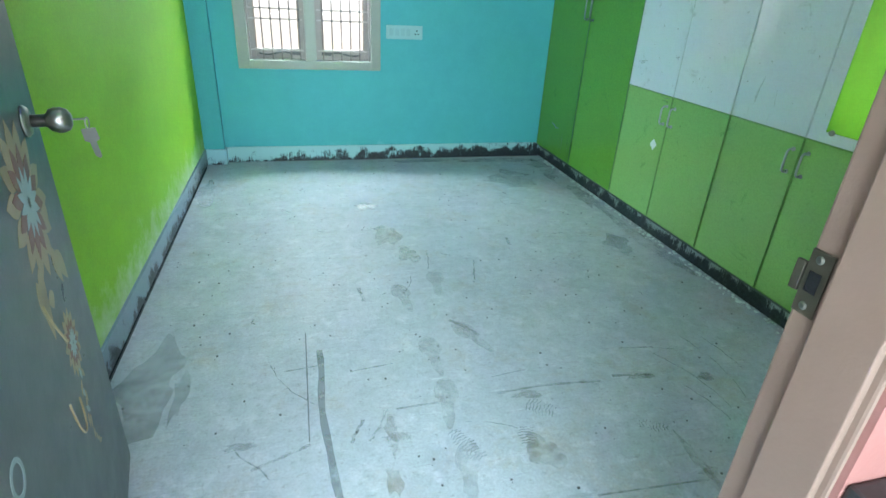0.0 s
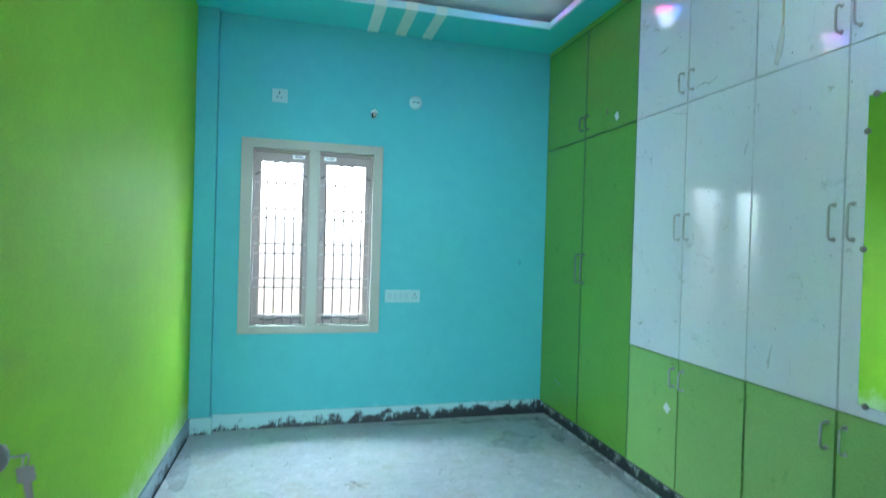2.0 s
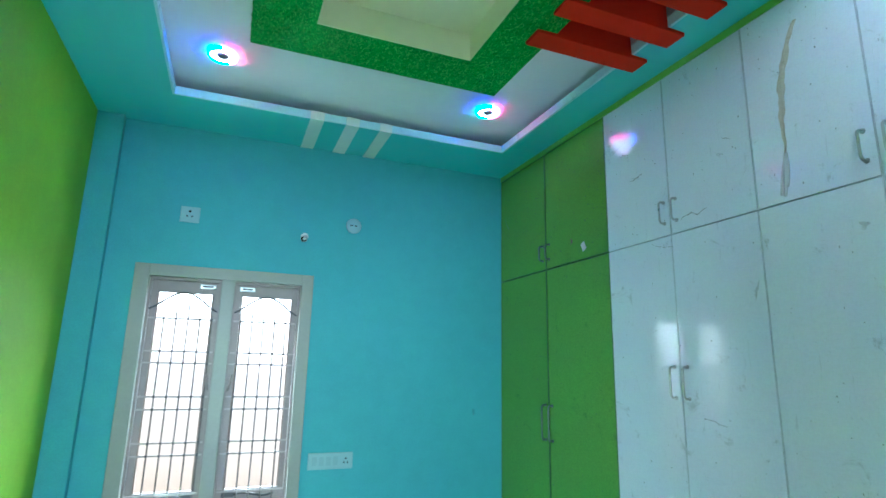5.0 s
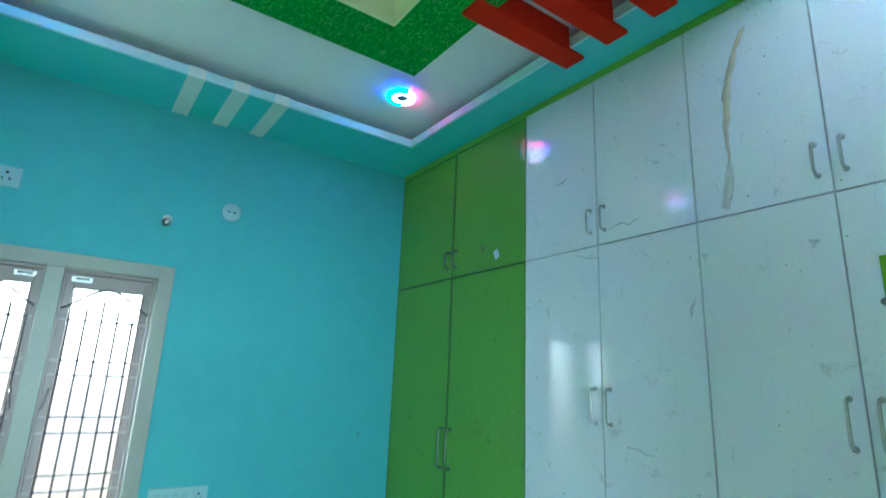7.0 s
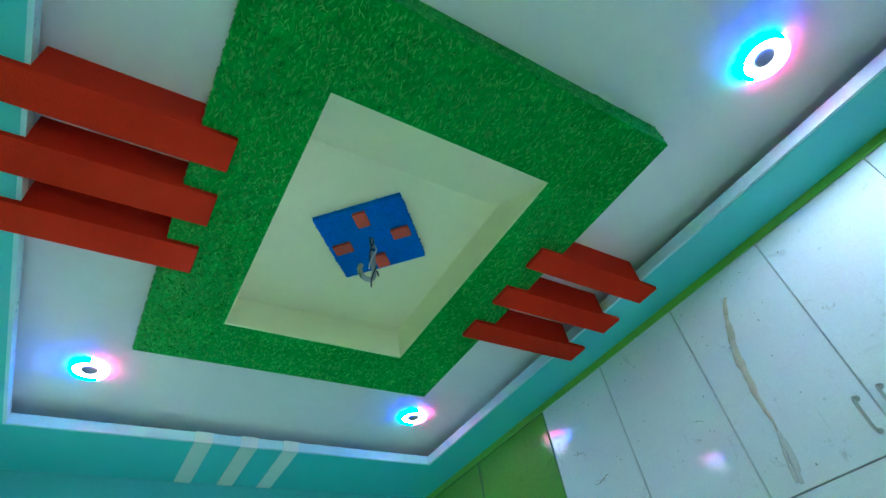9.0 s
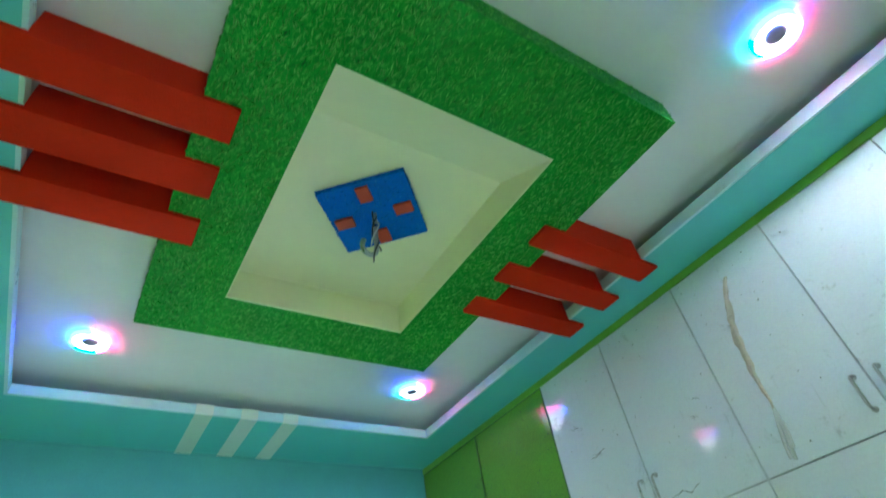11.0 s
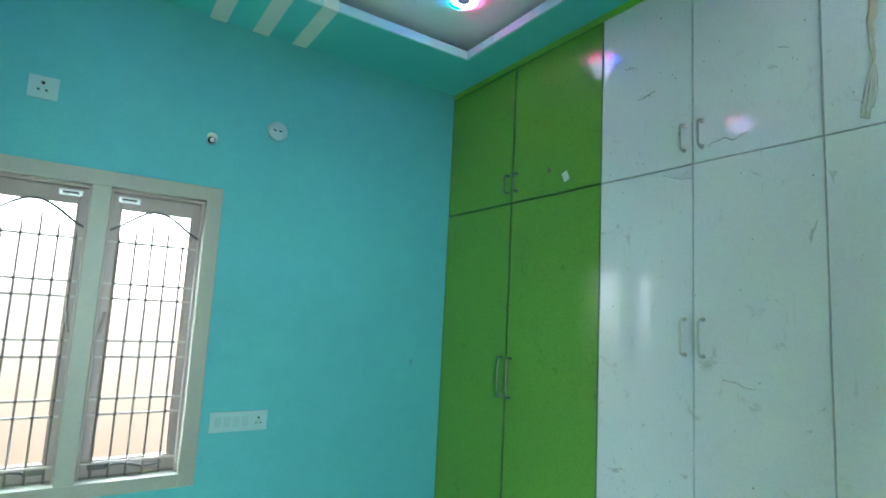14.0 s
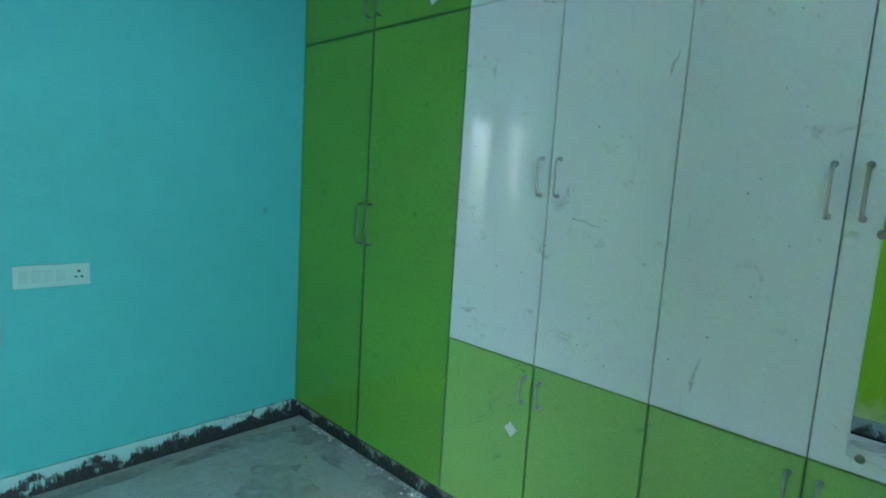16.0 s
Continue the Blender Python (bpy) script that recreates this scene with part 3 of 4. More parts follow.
# ---------------- door and its frame ----------------
df = thing("door_frame", "tan enamelled wooden door frame", "door frame", (0.34, YF - 0.05, 0), kind="structure")
F0 = YF - 0.104
for nm, xa, xb, za, zb in (("jamb", DX0 - 0.07, DX0, 0, DH + 0.07), ("jamb", DX1, DX1 + 0.07, 0, DH + 0.07), ("head", DX0, DX1, DH, DH + 0.07)):
    part(nm, boxes((xa, xb, F0, YF + 0.016, za, zb), bevel=0.004), M_TAN, df)
part("stop", boxes((DX1 - 0.010, DX1 + 0.001, F0 + 0.01, YF - 0.022, 0, DH), bevel=0.002), M_TAN, df)
part("stop", boxes((DX0 - 0.001, DX0 + 0.010, F0 + 0.01, YF - 0.045, 0, DH), bevel=0.002), M_TAN, df)
part("strike_plate", boxes((DX1 - 0.0035, DX1 - 0.0002, YF - 0.014, YF + 0.0142, 0.938, 1.016), (DX1 - 0.0035, DX1 + 0.002, YF + 0.0164, YF + 0.028, 0.960, 0.997), bevel=0.0012), M_BRASS, df, "tarnished brass strike plate")
part("latch_hole", boxes((DX1 - 0.0042, DX1 - 0.0036, YF - 0.007, YF + 0.008, 0.966, 0.991)), M_BPLAST, df)
for z in (0.949, 1.006):
    bm = lathe(bmesh.new(), [(0.005, 0), (0.005, 0.001), (0.003, 0.002)], Matrix.Translation((DX1 - 0.0035, YF + 0.001, z)) @ Matrix.Rotation(radians(-90), 4, "Y"), 12)
    part("screw", bm, M_STEEL, df)

# the leaf stands open past a right angle; built flat along +x, then swung about its hinge
SW = pose(DX0, YF + 0.006, 0, 0, 0, 101.2)
leaf = thing("door_1", "slate grey door with a printed flower spray, standing open", "door", (DX0, YF, 0), kind="structure")
bm = box(bmesh.new(), 0.004, 0.905, 0.0, 0.034, 0.008, DH - 0.004, bevel=0.002)
bm.transform(SW)
part("leaf", bm, M_DOOR, leaf)
FACE = SW @ Matrix(((1, 0, 0, 0), (0, 0, -1, -0.0004), (0, 1, 0, 0), (0, 0, 0, 1)))   # u along the leaf, v up, w out of the face seen from the room


def petal(length, width, n=9):
    up = [(width / 2 * math.sin(math.pi * (i / n) ** 0.8), length * i / n) for i in range(n + 1)]
    return up + [(-x, y) for x, y in up[::-1][1:-1]]


def printed(name, outline, u, v, turn, material, lift):
    bm = bmesh.new()
    slab(bm, outline, FACE @ Matrix.Translation((u, v, lift)) @ Matrix.Rotation(radians(turn), 4, "Z"), 0.0006)
    part(name, bm, material, leaf)


def flower(u, v, s, tilt=0):
    for i in range(14):
        a = 360 / 14 * i + tilt
        printed("petal", petal(0.088 * s, 0.048 * s), u - 0.055 * s * math.sin(radians(a)), v + 0.075 * s * math.cos(radians(a)), a, M_GOLD, 0.0002)
    for i in range(12):
        a = 30 * i + 12 + tilt
        printed("petal", petal(0.07 * s, 0.034 * s), u - 0.034 * s * math.sin(radians(a)), v + 0.046 * s * math.cos(radians(a)), a, M_RUST, 0.0009)
    for i in range(12):
        a = 30 * i + tilt
        printed("petal", petal(0.062 * s, 0.020 * s), u - 0.008 * s * math.sin(radians(a)), v + 0.010 * s * math.cos(radians(a)), a, M_PALE, 0.0016)


flower(0.664, 0.868, 0.92)
for u, v, t, ln in ((0.60, 0.765, 165, 0.075), (0.565, 0.755, 185, 0.075), (0.585, 0.745, 176, 0.095), (0.715, 0.755, 195, 0.075), (0.745, 0.735, 205, 0.075), (0.73, 0.79, 320, 0.05), (0.625, 0.705, 180, 0.03)):
    printed("petal", petal(ln * 1.25, 0.042), u, v, t, M_GOLD, 0.0002)
bm = tube(bmesh.new(), [FACE @ Vector((0.556 + 0.085 * i / 12, 0.710 - 0.13 * (i / 12) ** 0.8, 0.0006)) for i in range(13)], 0.003, 5)
part("stem", bm, M_GOLD, leaf)
flower(0.672, 0.556, 0.46)
for i in range(9):
    printed("petal", petal(0.034, 0.013), 0.665 - 0.004 * i + 0.012 * math.sin(i * 1.7), 0.50 - 0.014 * i, 180 + 40 * math.sin(i * 2.3), M_GOLD if i % 3 else M_PALE, 0.0002)
pts = [FACE @ Vector((0.570 - 0.036 * math.cos(i / 20 * 3.4), 0.455 - 0.062 * math.sin(i / 20 * 4.2 - 0.9), 0.0006)) for i in range(21)]
part("stem", tube(bmesh.new(), pts, 0.0022, 5), M_GOLD, leaf)
for i in range(4):
    printed("petal", petal(0.026, 0.010), 0.640 + 0.004 * i, 0.352 - 0.018 * i, 160 + 30 * i, M_GOLD, 0.0002)
bm = bmesh.new()
ring(bm, (0, 0), 0.026, 0.036, 0, 0.0008, n=32)
bm.transform(FACE @ Matrix.Translation((0.234, 0.625, 0.0002)) @ Matrix.Diagonal((0.8, 0.85, 1, 1)))
part("printed_ring", bm, M_PALE, leaf, "pale printed ring")

KN = FACE @ Matrix.Translation((0.795, 0.985, 0))
knob = part("knob", lathe(bmesh.new(), [(0.012, 0.0), (0.012, 0.034), (0.014, 0.037), (0.021, 0.042), (0.0245, 0.052), (0.0245, 0.062), (0.020, 0.072), (0.012, 0.077), (0.005, 0.078)], KN), M_STEEL, leaf, "brushed steel ball knob", True)
part("rose", lathe(bmesh.new(), [(0.030, 0.0), (0.030, 0.003), (0.025, 0.009), (0.014, 0.012)], KN), M_STEEL, knob, "round steel rose", True)
part("key", tube(bmesh.new(), [KN @ Vector((0, 0, 0.077 + 0.006 * i)) for i in range(5)], 0.0022, 6), M_STEEL, knob, "door key in the lock")
kr = KN @ Vector((0, 0, 0.101))
part("key_ring", tube(bmesh.new(), [kr + Vector((0.0, 0.011 * math.cos(t * 0.42), -0.008 + 0.011 * math.sin(t * 0.42))) for t in range(15)], 0.0014, 5, True), M_STEEL, knob)
kb = [(-0.013, 0), (0.013, 0), (0.014, -0.024), (0.006, -0.028), (0.006, -0.058), (0.002, -0.062), (-0.005, -0.056), (-0.006, -0.028), (-0.014, -0.024)]
bm = bmesh.new()
slab(bm, kb, Matrix.Translation(kr + Vector((0, -0.001, -0.018))) @ Matrix.Rotation(radians(90), 4, "X") @ Matrix.Rotation(radians(8), 4, "Z"), 0.0022)
part("spare_key", bm, M_STEEL, knob, "spare key on the ring")
for z in (0.25, 1.75):
    part("hinge", lathe(bmesh.new(), [(0.007, 0), (0.007, 0.1)], Matrix.Translation((DX0 - 0.002, YF + 0.012, z)), 12), M_STEEL, leaf)

# ---------------- ceiling pieces ----------------
G = (0.342, 1.560, 1.79, 3.326)
C = (0.598, 1.306, 2.06, 3.072)
ZR, CY = 3.062, 2.290
turf = thing("ceiling_frame", "square green textured ceiling frame with a cream recess", "ceiling frame", ((G[0] + G[1]) / 2, 2.56, ZC))
tb = boxes((G[0], C[0], G[2], G[3], ZS, ZC + 0.001), (C[1], G[1], G[2], G[3], ZS, ZC + 0.001), (C[0], C[1], G[2], C[2], ZS, ZC + 0.001), (C[0], C[1], C[3], G[3], ZS, ZC + 0.001))
part("frame", tb, M_TURF, turf, "turf green textured board")
rf = random.Random(11)
spots = []
while len(spots) < 6500:
    x, y = rf.uniform(G[0] + 0.01, G[1] - 0.01), rf.uniform(G[2] + 0.012, G[3] - 0.012)
    if C[0] - 0.012 < x < C[1] + 0.012 and C[2] - 0.014 < y < C[3] + 0.014:
        continue
    a, ln, w = rf.gauss(1.62, 0.5), rf.uniform(0.006, 0.014), rf.uniform(0.0013, 0.0026)
    d = Vector((math.cos(a), math.sin(a), 0))
    spots.append((Vector((x, y, ZS - 0.0004)), d * ln, Vector((d.y, -d.x, 0)) * w, Vector((0, 0, -rf.uniform(0.002, 0.005)))))
for i in range(1500):
    u, z, k = rf.random(), rf.uniform(ZS + 0.004, ZC - 0.006), i % 4
    p = (Vector((G[0] - 0.0004, G[2] + (G[3] - G[2]) * u, z)), Vector((G[1] + 0.0004, G[2] + (G[3] - G[2]) * u, z)), Vector((G[0] + (G[1] - G[0]) * u, G[2] - 0.0004, z)), Vector((G[0] + (G[1] - G[0]) * u, G[3] + 0.0004, z)))[k]
    o = Vector(((-1, 0, 0), (1, 0, 0), (0, -1, 0), (0, 1, 0))[k])
    a = rf.gauss(1.57, 0.6)
    t = o.cross(Vector((0, 0, 1)))
    d, e = t * math.cos(a) + Vector((0, 0, math.sin(a))), t * -math.sin(a) + Vector((0, 0, math.cos(a)))
    spots.append((p, d * rf.uniform(0.004, 0.010), e * 0.002, o * rf.uniform(0.002, 0.005)))
flakes("turf_flake", spots, M_FLAKE, turf, "pale green blade-like flakes of the coating")
z0 = ZS + 0.001
bm = boxes((C[0] - 0.004, C[0] + 0.004, C[2], C[3], z0, ZR), (C[1] - 0.004, C[1] + 0.004, C[2], C[3], z0, ZR), (C[0] + 0.004, C[1] - 0.004, C[3] - 0.008, C[3], z0, ZR),
           (C[0] - 0.004, C[1] + 0.004, C[2], C[3], ZR + 0.0005, ZR + 0.01))
slab(bm, [(C[2] - 0.002, z0), (CY, ZR), (C[2] - 0.002, ZR)], Matrix(((0, 0, 1, C[0] + 0.004), (1, 0, 0, 0), (0, 1, 0, 0), (0, 0, 0, 1))), C[1] - C[0] - 0.008)
part("lining", bm, M_CREAM, turf, "cream painted recess with one sloping side")

bp = thing("ceiling_panel", "blue diamond ceiling panel with four red pads", "ceiling panel", (0.958, 2.585, ZC))
D45 = Matrix.Translation((0.958, 2.585, 0)) @ Matrix.Rotation(radians(45.5), 4, "Z")
H = 0.153
ZP = ZR - 0.020
part("panel", box(bmesh.new(), -H, H, -H, H, ZP, ZR, m=D45, bevel=0.002), M_BLUE, bp)
for k in range(4):
    m = D45 @ Matrix.Rotation(radians(90 * k), 4, "Z")
    part("pad", box(bmesh.new(), 0.074, 0.138, -0.022, 0.022, ZP - 0.012, ZP, m=m, bevel=0.002), M_REDPAD, bp, "red rectangular pad")

spots = []
for i in range(700):
    a, k = rf.uniform(0, 6.283), rf.uniform(0.003, 0.008)
    d = Vector((math.cos(a), math.sin(a), 0))
    if i % 3:
        c, o = D45 @ Vector((rf.uniform(-H + 0.006, H - 0.006), rf.uniform(-H + 0.006, H - 0.006), ZP - 0.0003)), Vector((0, 0, -rf.uniform(0.001, 0.003)))
        spots.append((c, d * k, Vector((d.y, -d.x, 0)) * 0.0014, o))
    else:
        m = D45 @ Matrix.Rotation(radians(90 * (i % 4)), 4, "Z")
        c = m @ Vector((H + 0.0003, rf.uniform(-H, H), ZP + rf.uniform(0.001, 0.018)))
        o = m.to_3x3() @ Vector((1, 0, 0))
        t = m.to_3x3() @ Vector((0, 1, 0))
        spots.append((c, t * 0.004, Vector((0, 0, 0.0016)), o * rf.uniform(0.002, 0.007)))
flakes("panel_flake", spots, M_BFLAKE, bp, "ragged blue fibres of the coating")

hk = thing("fan_hook", "bare steel fan hook with twisted wires", "ceiling hook", (0.958, 2.585, ZP))
hp = [(0.958, 2.585, ZP - 0.017 * i) for i in range(10)]
hp += [(0.958 - 0.026 + 0.026 * math.cos(k * 0.35), 2.585, ZP - 0.160 - 0.034 * math.sin(k * 0.35)) for k in range(12)]
part("rod", tube(bmesh.new(), hp, 0.0085, 8), M_CHROME, hk, "", True)
for k in range(3):
    wp = [(0.955 + 0.012 * math.sin(i * 0.7 + k * 2), 2.58 + 0.010 * math.cos(i * 0.9 + k), ZP - 0.020 * i) for i in range(8 + 2 * k)]
    part("wire", tube(bmesh.new(), wp, 0.0026, 5), M_DARK if k else M_WPLAST, hk, "", True)

BEAMS_L = ((2.282, 2.394), (2.490, 2.610), (2.712, 2.828))
BEAMS_R = ((2.297, 2.396), (2.510, 2.612), (2.730, 2.832))
for x0, x1, i0, i1, row in ((-0.150, 0.434, TX0 + 0.001, G[0] - 0.001, BEAMS_L), (1.465, 2.046, G[1] + 0.001, TX1 - 0.001, BEAMS_R)):
    for ya, yb in row:
        bm = bmesh.new()
        prof = [(x0, 2.914), (x1, 2.914), (x1, ZS - 0.0005), (i1, ZS - 0.0005), (i1, ZC - 0.0005), (i0, ZC - 0.0005), (i0, ZS - 0.0005), (x0, ZS - 0.0005)]
        slab(bm, prof, Matrix(((1, 0, 0, 0), (0, 0, 1, ya), (0, 1, 0, 0), (0, 0, 0, 1))), yb - ya)
        bmesh.ops.bevel(bm, geom=[q for q in bm.edges], offset=0.0015, segments=1, affect="EDGES")
        tagged(part("ceiling_beam", bm, M_RED), "bright red painted bar bridging the ceiling tray", "ceiling beam", "red ceiling bars")

for x0, x1 in ((0.700, 0.780), (0.910, 0.990), (1.118, 1.194)):
    bm = bmesh.new()
    prof = [(TY1 - 0.006, ZS2 + 0.004), (TY1 - 0.006, ZS - 0.005), (YB, ZS - 0.005), (YB, ZS - 0.0003), (TY1 - 0.0005, ZS - 0.0003), (TY1 - 0.0005, ZS2 + 0.004)]
    slab(bm, prof, Matrix(((0, 0, 1, x0), (1, 0, 0, 0), (0, 1, 0, 0), (0, 0, 0, 1))), x1 - x0)
    tagged(part("ceiling_strip", bm, M_CREAMSTRIP), "pale band folded over the tray edge", "ceiling strip", "pale bands")


def downlight(x, y, watts, tint):
    d = thing("downlight", "lit round ring downlight with blue and pink rim", "ceiling light", (x, y, ZC), "ring downlights")
    part("diffuser", ring(bmesh.new(), (x, y), 0.032, 0.061, ZC - 0.014, ZC - 0.001), M_RING, d, "glowing white ring")
    part("cyan_rim", ring(bmesh.new(), (x, y), 0.062, 0.070, ZC - 0.020, ZC - 0.0005, 64, 138, 12), M_RIMC, d, "glowing cyan rim")
    part("blue_rim", ring(bmesh.new(), (x, y), 0.062, 0.070, ZC - 0.020, ZC - 0.0005, 142, 268, 20), M_RIMB, d, "glowing blue half rim")
    part("pink_rim", ring(bmesh.new(), (x, y), 0.062, 0.070, ZC - 0.020, ZC - 0.0005, -88, 60, 20), M_RIMP, d, "glowing pink half rim")
    part("hub", lathe(bmesh.new(), [(0.0315, ZC - 0.001), (0.0315, ZC - 0.012), (0.025, ZC - 0.018), (0.010, ZC - 0.017)], Matrix.Translation((x, y, 0)), 24), M_HUB, d, "grey hub", True)
    beam = new("downlight_beam", bpy.data.lights.new("downlight_beam", "SPOT"))
    beam.data.energy, beam.data.spot_size, beam.data.spot_blend = watts, radians(177), 0.3
    beam.data.shadow_soft_size, beam.data.color = 0.045, tint
    beam.location = (x, y, ZC - 0.066)


# VIOLET tints the weak beams so their reflections in the doors turn pinkish.
VIOLET, COOL = (0.82, 0.70, 1.0), (0.78, 0.87, 1.0)
for p in ((0.217, 3.650, SPOT_WATTS, VIOLET), (1.693, 3.665, SPOT_WATTS, VIOLET), (1.679, 1.472, FRONT_WATTS, COOL), (0.217, 1.472, FRONT_WATTS * 0.5, COOL)):
    downlight(*p)

# ---------------- wardrobes ----------------
ZB, ZL, ZT = 0.102, 0.792, 2.896      # door bottom, split of low doors, door top
SPLIT = 2.13
GAP = 0.0012


def handle(door, y, z0, z1, metal, out=0.028):
    """D-shaped chrome bar on small feet."""
    x = XR
    pts = [(x, y, z0), (x - out * 0.7, y, z0), (x - out, y, z0 + 0.008)]
    pts += [(x - out - 0.002, y, z0 + (z1 - z0) * i / 6) for i in range(1, 6)]
    pts += [(x - out, y, z1 - 0.008), (x - out * 0.7, y, z1), (x, y, z1)]
    h = part("handle", tube(bmesh.new(), pts, 0.0048, 8), metal, door, "metal bar handle", True)
    for z in (z0, z1):
        part("handle_foot", lathe(bmesh.new(), [(0.009, 0), (0.009, 0.003), (0.006, 0.006)], Matrix.Translation((x, y, z)) @ Matrix.Rotation(radians(-90), 4, "Y"), 12), metal, door)
    return h


def unit(ya, yb, label, rows):
    """One wardrobe: carcass, plinth, and pairs of doors; rows of bottom, top, material, handle bottom, handle top."""
    w = thing("wardrobe", label, "wardrobe", (2.48, (ya + yb) / 2, 0), "fitted wardrobes")
    part("body", boxes((XR + 0.019, WX, ya + 0.001, yb - 0.001, ZB - 0.02, ZS - 0.004)), M_CARC, w)
    part("plinth", boxes((XR + 0.032, XR + 0.06, ya + 0.001, yb - 0.001, 0, ZB - 0.021)), M_PLINTH, w, "black stone plinth splashed with paint")
    ym = (ya + yb) / 2
    for z0, z1, mat, h0, h1 in rows:
        for s, (a, b) in ((1, (ym, yb)), (-1, (ya, ym))):
            dz = random.uniform(-0.001, 0.001)
            d = part("door", boxes((XR + random.uniform(-0.0012, 0.0008), XR + 0.018, a + GAP, b - GAP, z0 + GAP + dz, z1 - GAP + dz), bevel=0.0012), mat, w)
            # Bands widen the dark gap lines with painted shade, most on leaf green.
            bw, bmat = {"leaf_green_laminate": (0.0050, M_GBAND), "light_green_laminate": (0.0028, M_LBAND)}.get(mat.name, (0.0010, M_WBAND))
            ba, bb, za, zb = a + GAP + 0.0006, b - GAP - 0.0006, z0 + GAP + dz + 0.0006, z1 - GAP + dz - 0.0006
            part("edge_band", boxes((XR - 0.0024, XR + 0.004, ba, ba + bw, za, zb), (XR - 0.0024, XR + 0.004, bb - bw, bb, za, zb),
                 (XR - 0.0024, XR + 0.004, ba + bw, bb - bw, za, za + bw), (XR - 0.0024, XR + 0.004, ba + bw, bb - bw, zb - bw, zb)), bmat, d, "edge banding darkened with the shade of the door gap")
            handle(d, ym + s * 0.036, h0, h1, M_DULL if mat is M_GLAM else M_CHROME)
    return w


unit(3.236, YB - 0.001, "tall leaf-green laminate wardrobe with loft doors, all closed", [(ZB, SPLIT, M_GLAM, 1.115, 1.312), (SPLIT, ZT, M_GLAM, 2.192, 2.285)])
WROWS = [(ZB, ZL, M_LLAM, 0.642, 0.737), (ZL, SPLIT, M_WLAM, 1.418, 1.548), (SPLIT, ZT, M_WLAM, 2.190, 2.290)]
unit(2.371, 3.236, "white laminate wardrobe with light green lower doors", WROWS)
unit(1.530, 2.371, "white laminate wardrobe with a mirror on one door", WROWS)
unit(YF, 1.530, "white laminate wardrobe beside the doorway wall", WROWS)
setting("trim_wardrobe_top", boxes((XR - 0.006, XR + 0.018, YF, YB - 0.001, ZT + 0.001, ZS - 0.0005), bevel=0.002), M_GTRIM, "green trim above the wardrobes", "trim")

MY0, MY1, MZ0, MZ1 = 1.585, 1.872, 0.836, 1.925
mir = thing("mirror", "frameless wall mirror clipped to a white wardrobe door", "mirror", (XR, 1.73, MZ0))
part("glass", boxes((XR - 0.006, XR - 0.0014, MY0, MY1, MZ0, MZ1), bevel=0.001), M_MIRROR, mir)
for y, z in ((1.845, MZ0), (1.62, MZ0), (MY1, 1.385), (MY1, 1.80), (1.845, MZ1), (1.62, MZ1), (MY0, 1.385)):
    bm = lathe(bmesh.new(), [(0.011, 0), (0.011, 0.008), (0.008, 0.012), (0.004, 0.013)], Matrix.Translation((XR - 0.0014, y, z)) @ Matrix.Rotation(radians(-90), 4, "Y"), 14)
    part("clip", bm, M_STEEL, mir, "steel mirror clip", True)

# dried glue run on a loft door
bm = bmesh.new()
prev = None
N = 60
for i in range(N + 1):
    u = i / N
    y = 2.150 + 0.090 * (1 - (1 - u) ** 3.2) + 0.002 * math.sin(u * 19) + 0.0012 * math.sin(u * 47)
    z = 2.795 - 0.50 * u
    w = 0.004 + 0.014 * math.sin(math.pi * min(1, 0.12 + u * 0.95)) * (0.72 + 0.18 * math.sin(u * 31) + 0.10 * math.sin(u * 67 + 1))
    row = [bm.verts.new((XR - d, y + s * w, z)) for s, d in ((-1, 0.0015), (-0.4, 0.0060), (0.4, 0.0060), (1, 0.0015))]
    if prev:
        for j in range(3):
            bm.faces.new((prev[j], prev[j + 1], row[j + 1], row[j]))
    prev = row
glue = tagged(part("glue_run", bm, M_TAPE), "brown dried glue run on a white loft door", "glue stain")
for y1, z1, bow in ((2.270, 2.160, 0.004), (2.246, 2.185, -0.006), (2.258, 2.152, -0.002)):
    pts = [(XR - 0.0035, 2.238 + (y1 - 2.238) * i / 10 + bow * math.sin(math.pi * i / 10), 2.31 + (z1 - 2.31) * i / 10) for i in range(11)]
    part("strand", tube(bmesh.new(), pts, 0.0055, 6), M_FILM, glue, "clear thin glue strand", True)

bm = box(bmesh.new(), -0.0006, 0.0006, -0.022, 0.022, -0.022, 0.022, m=Matrix.Translation((XR - 0.002, 2.884, 0.515)) @ Matrix.Rotation(radians(38), 4, "X"))
tagged(part("sticker", bm, M_PAPER), "small white square sticker on a green door", "sticker")
bm = box(bmesh.new(), -0.0006, 0.0006, -0.018, 0.018, -0.024, 0.024, m=Matrix.Translation((XR - 0.002, 3.452, 2.205)) @ Matrix.Rotation(radians(-25), 4, "X"))
tagged(part("sticker", bm, M_PAPER), "torn white sticker on a green loft door", "sticker")


def blot(name, y, z, w, h, label, mat=None, turn=0.0):
    out = []
    for i in range(18):
        a = 2 * math.pi * i / 18
        k = 1 + 0.35 * math.sin(3 * a + y * 40) + 0.2 * math.sin(5 * a + z * 31)
        out.append((w * k * math.cos(a), h * k * math.sin(a)))
    bm = bmesh.new()
    m = Matrix.Translation((XR - 0.0016, y, z)) @ Matrix.Rotation(radians(turn), 4, "X") @ Matrix(((0, 0, -1, 0), (1, 0, 0, 0), (0, 1, 0, 0), (0, 0, 0, 1)))
    slab(bm, out, m, 0.0004)
    tagged(part(name, bm, mat or M_SCUFF), label, "scuff mark", "scuff marks")


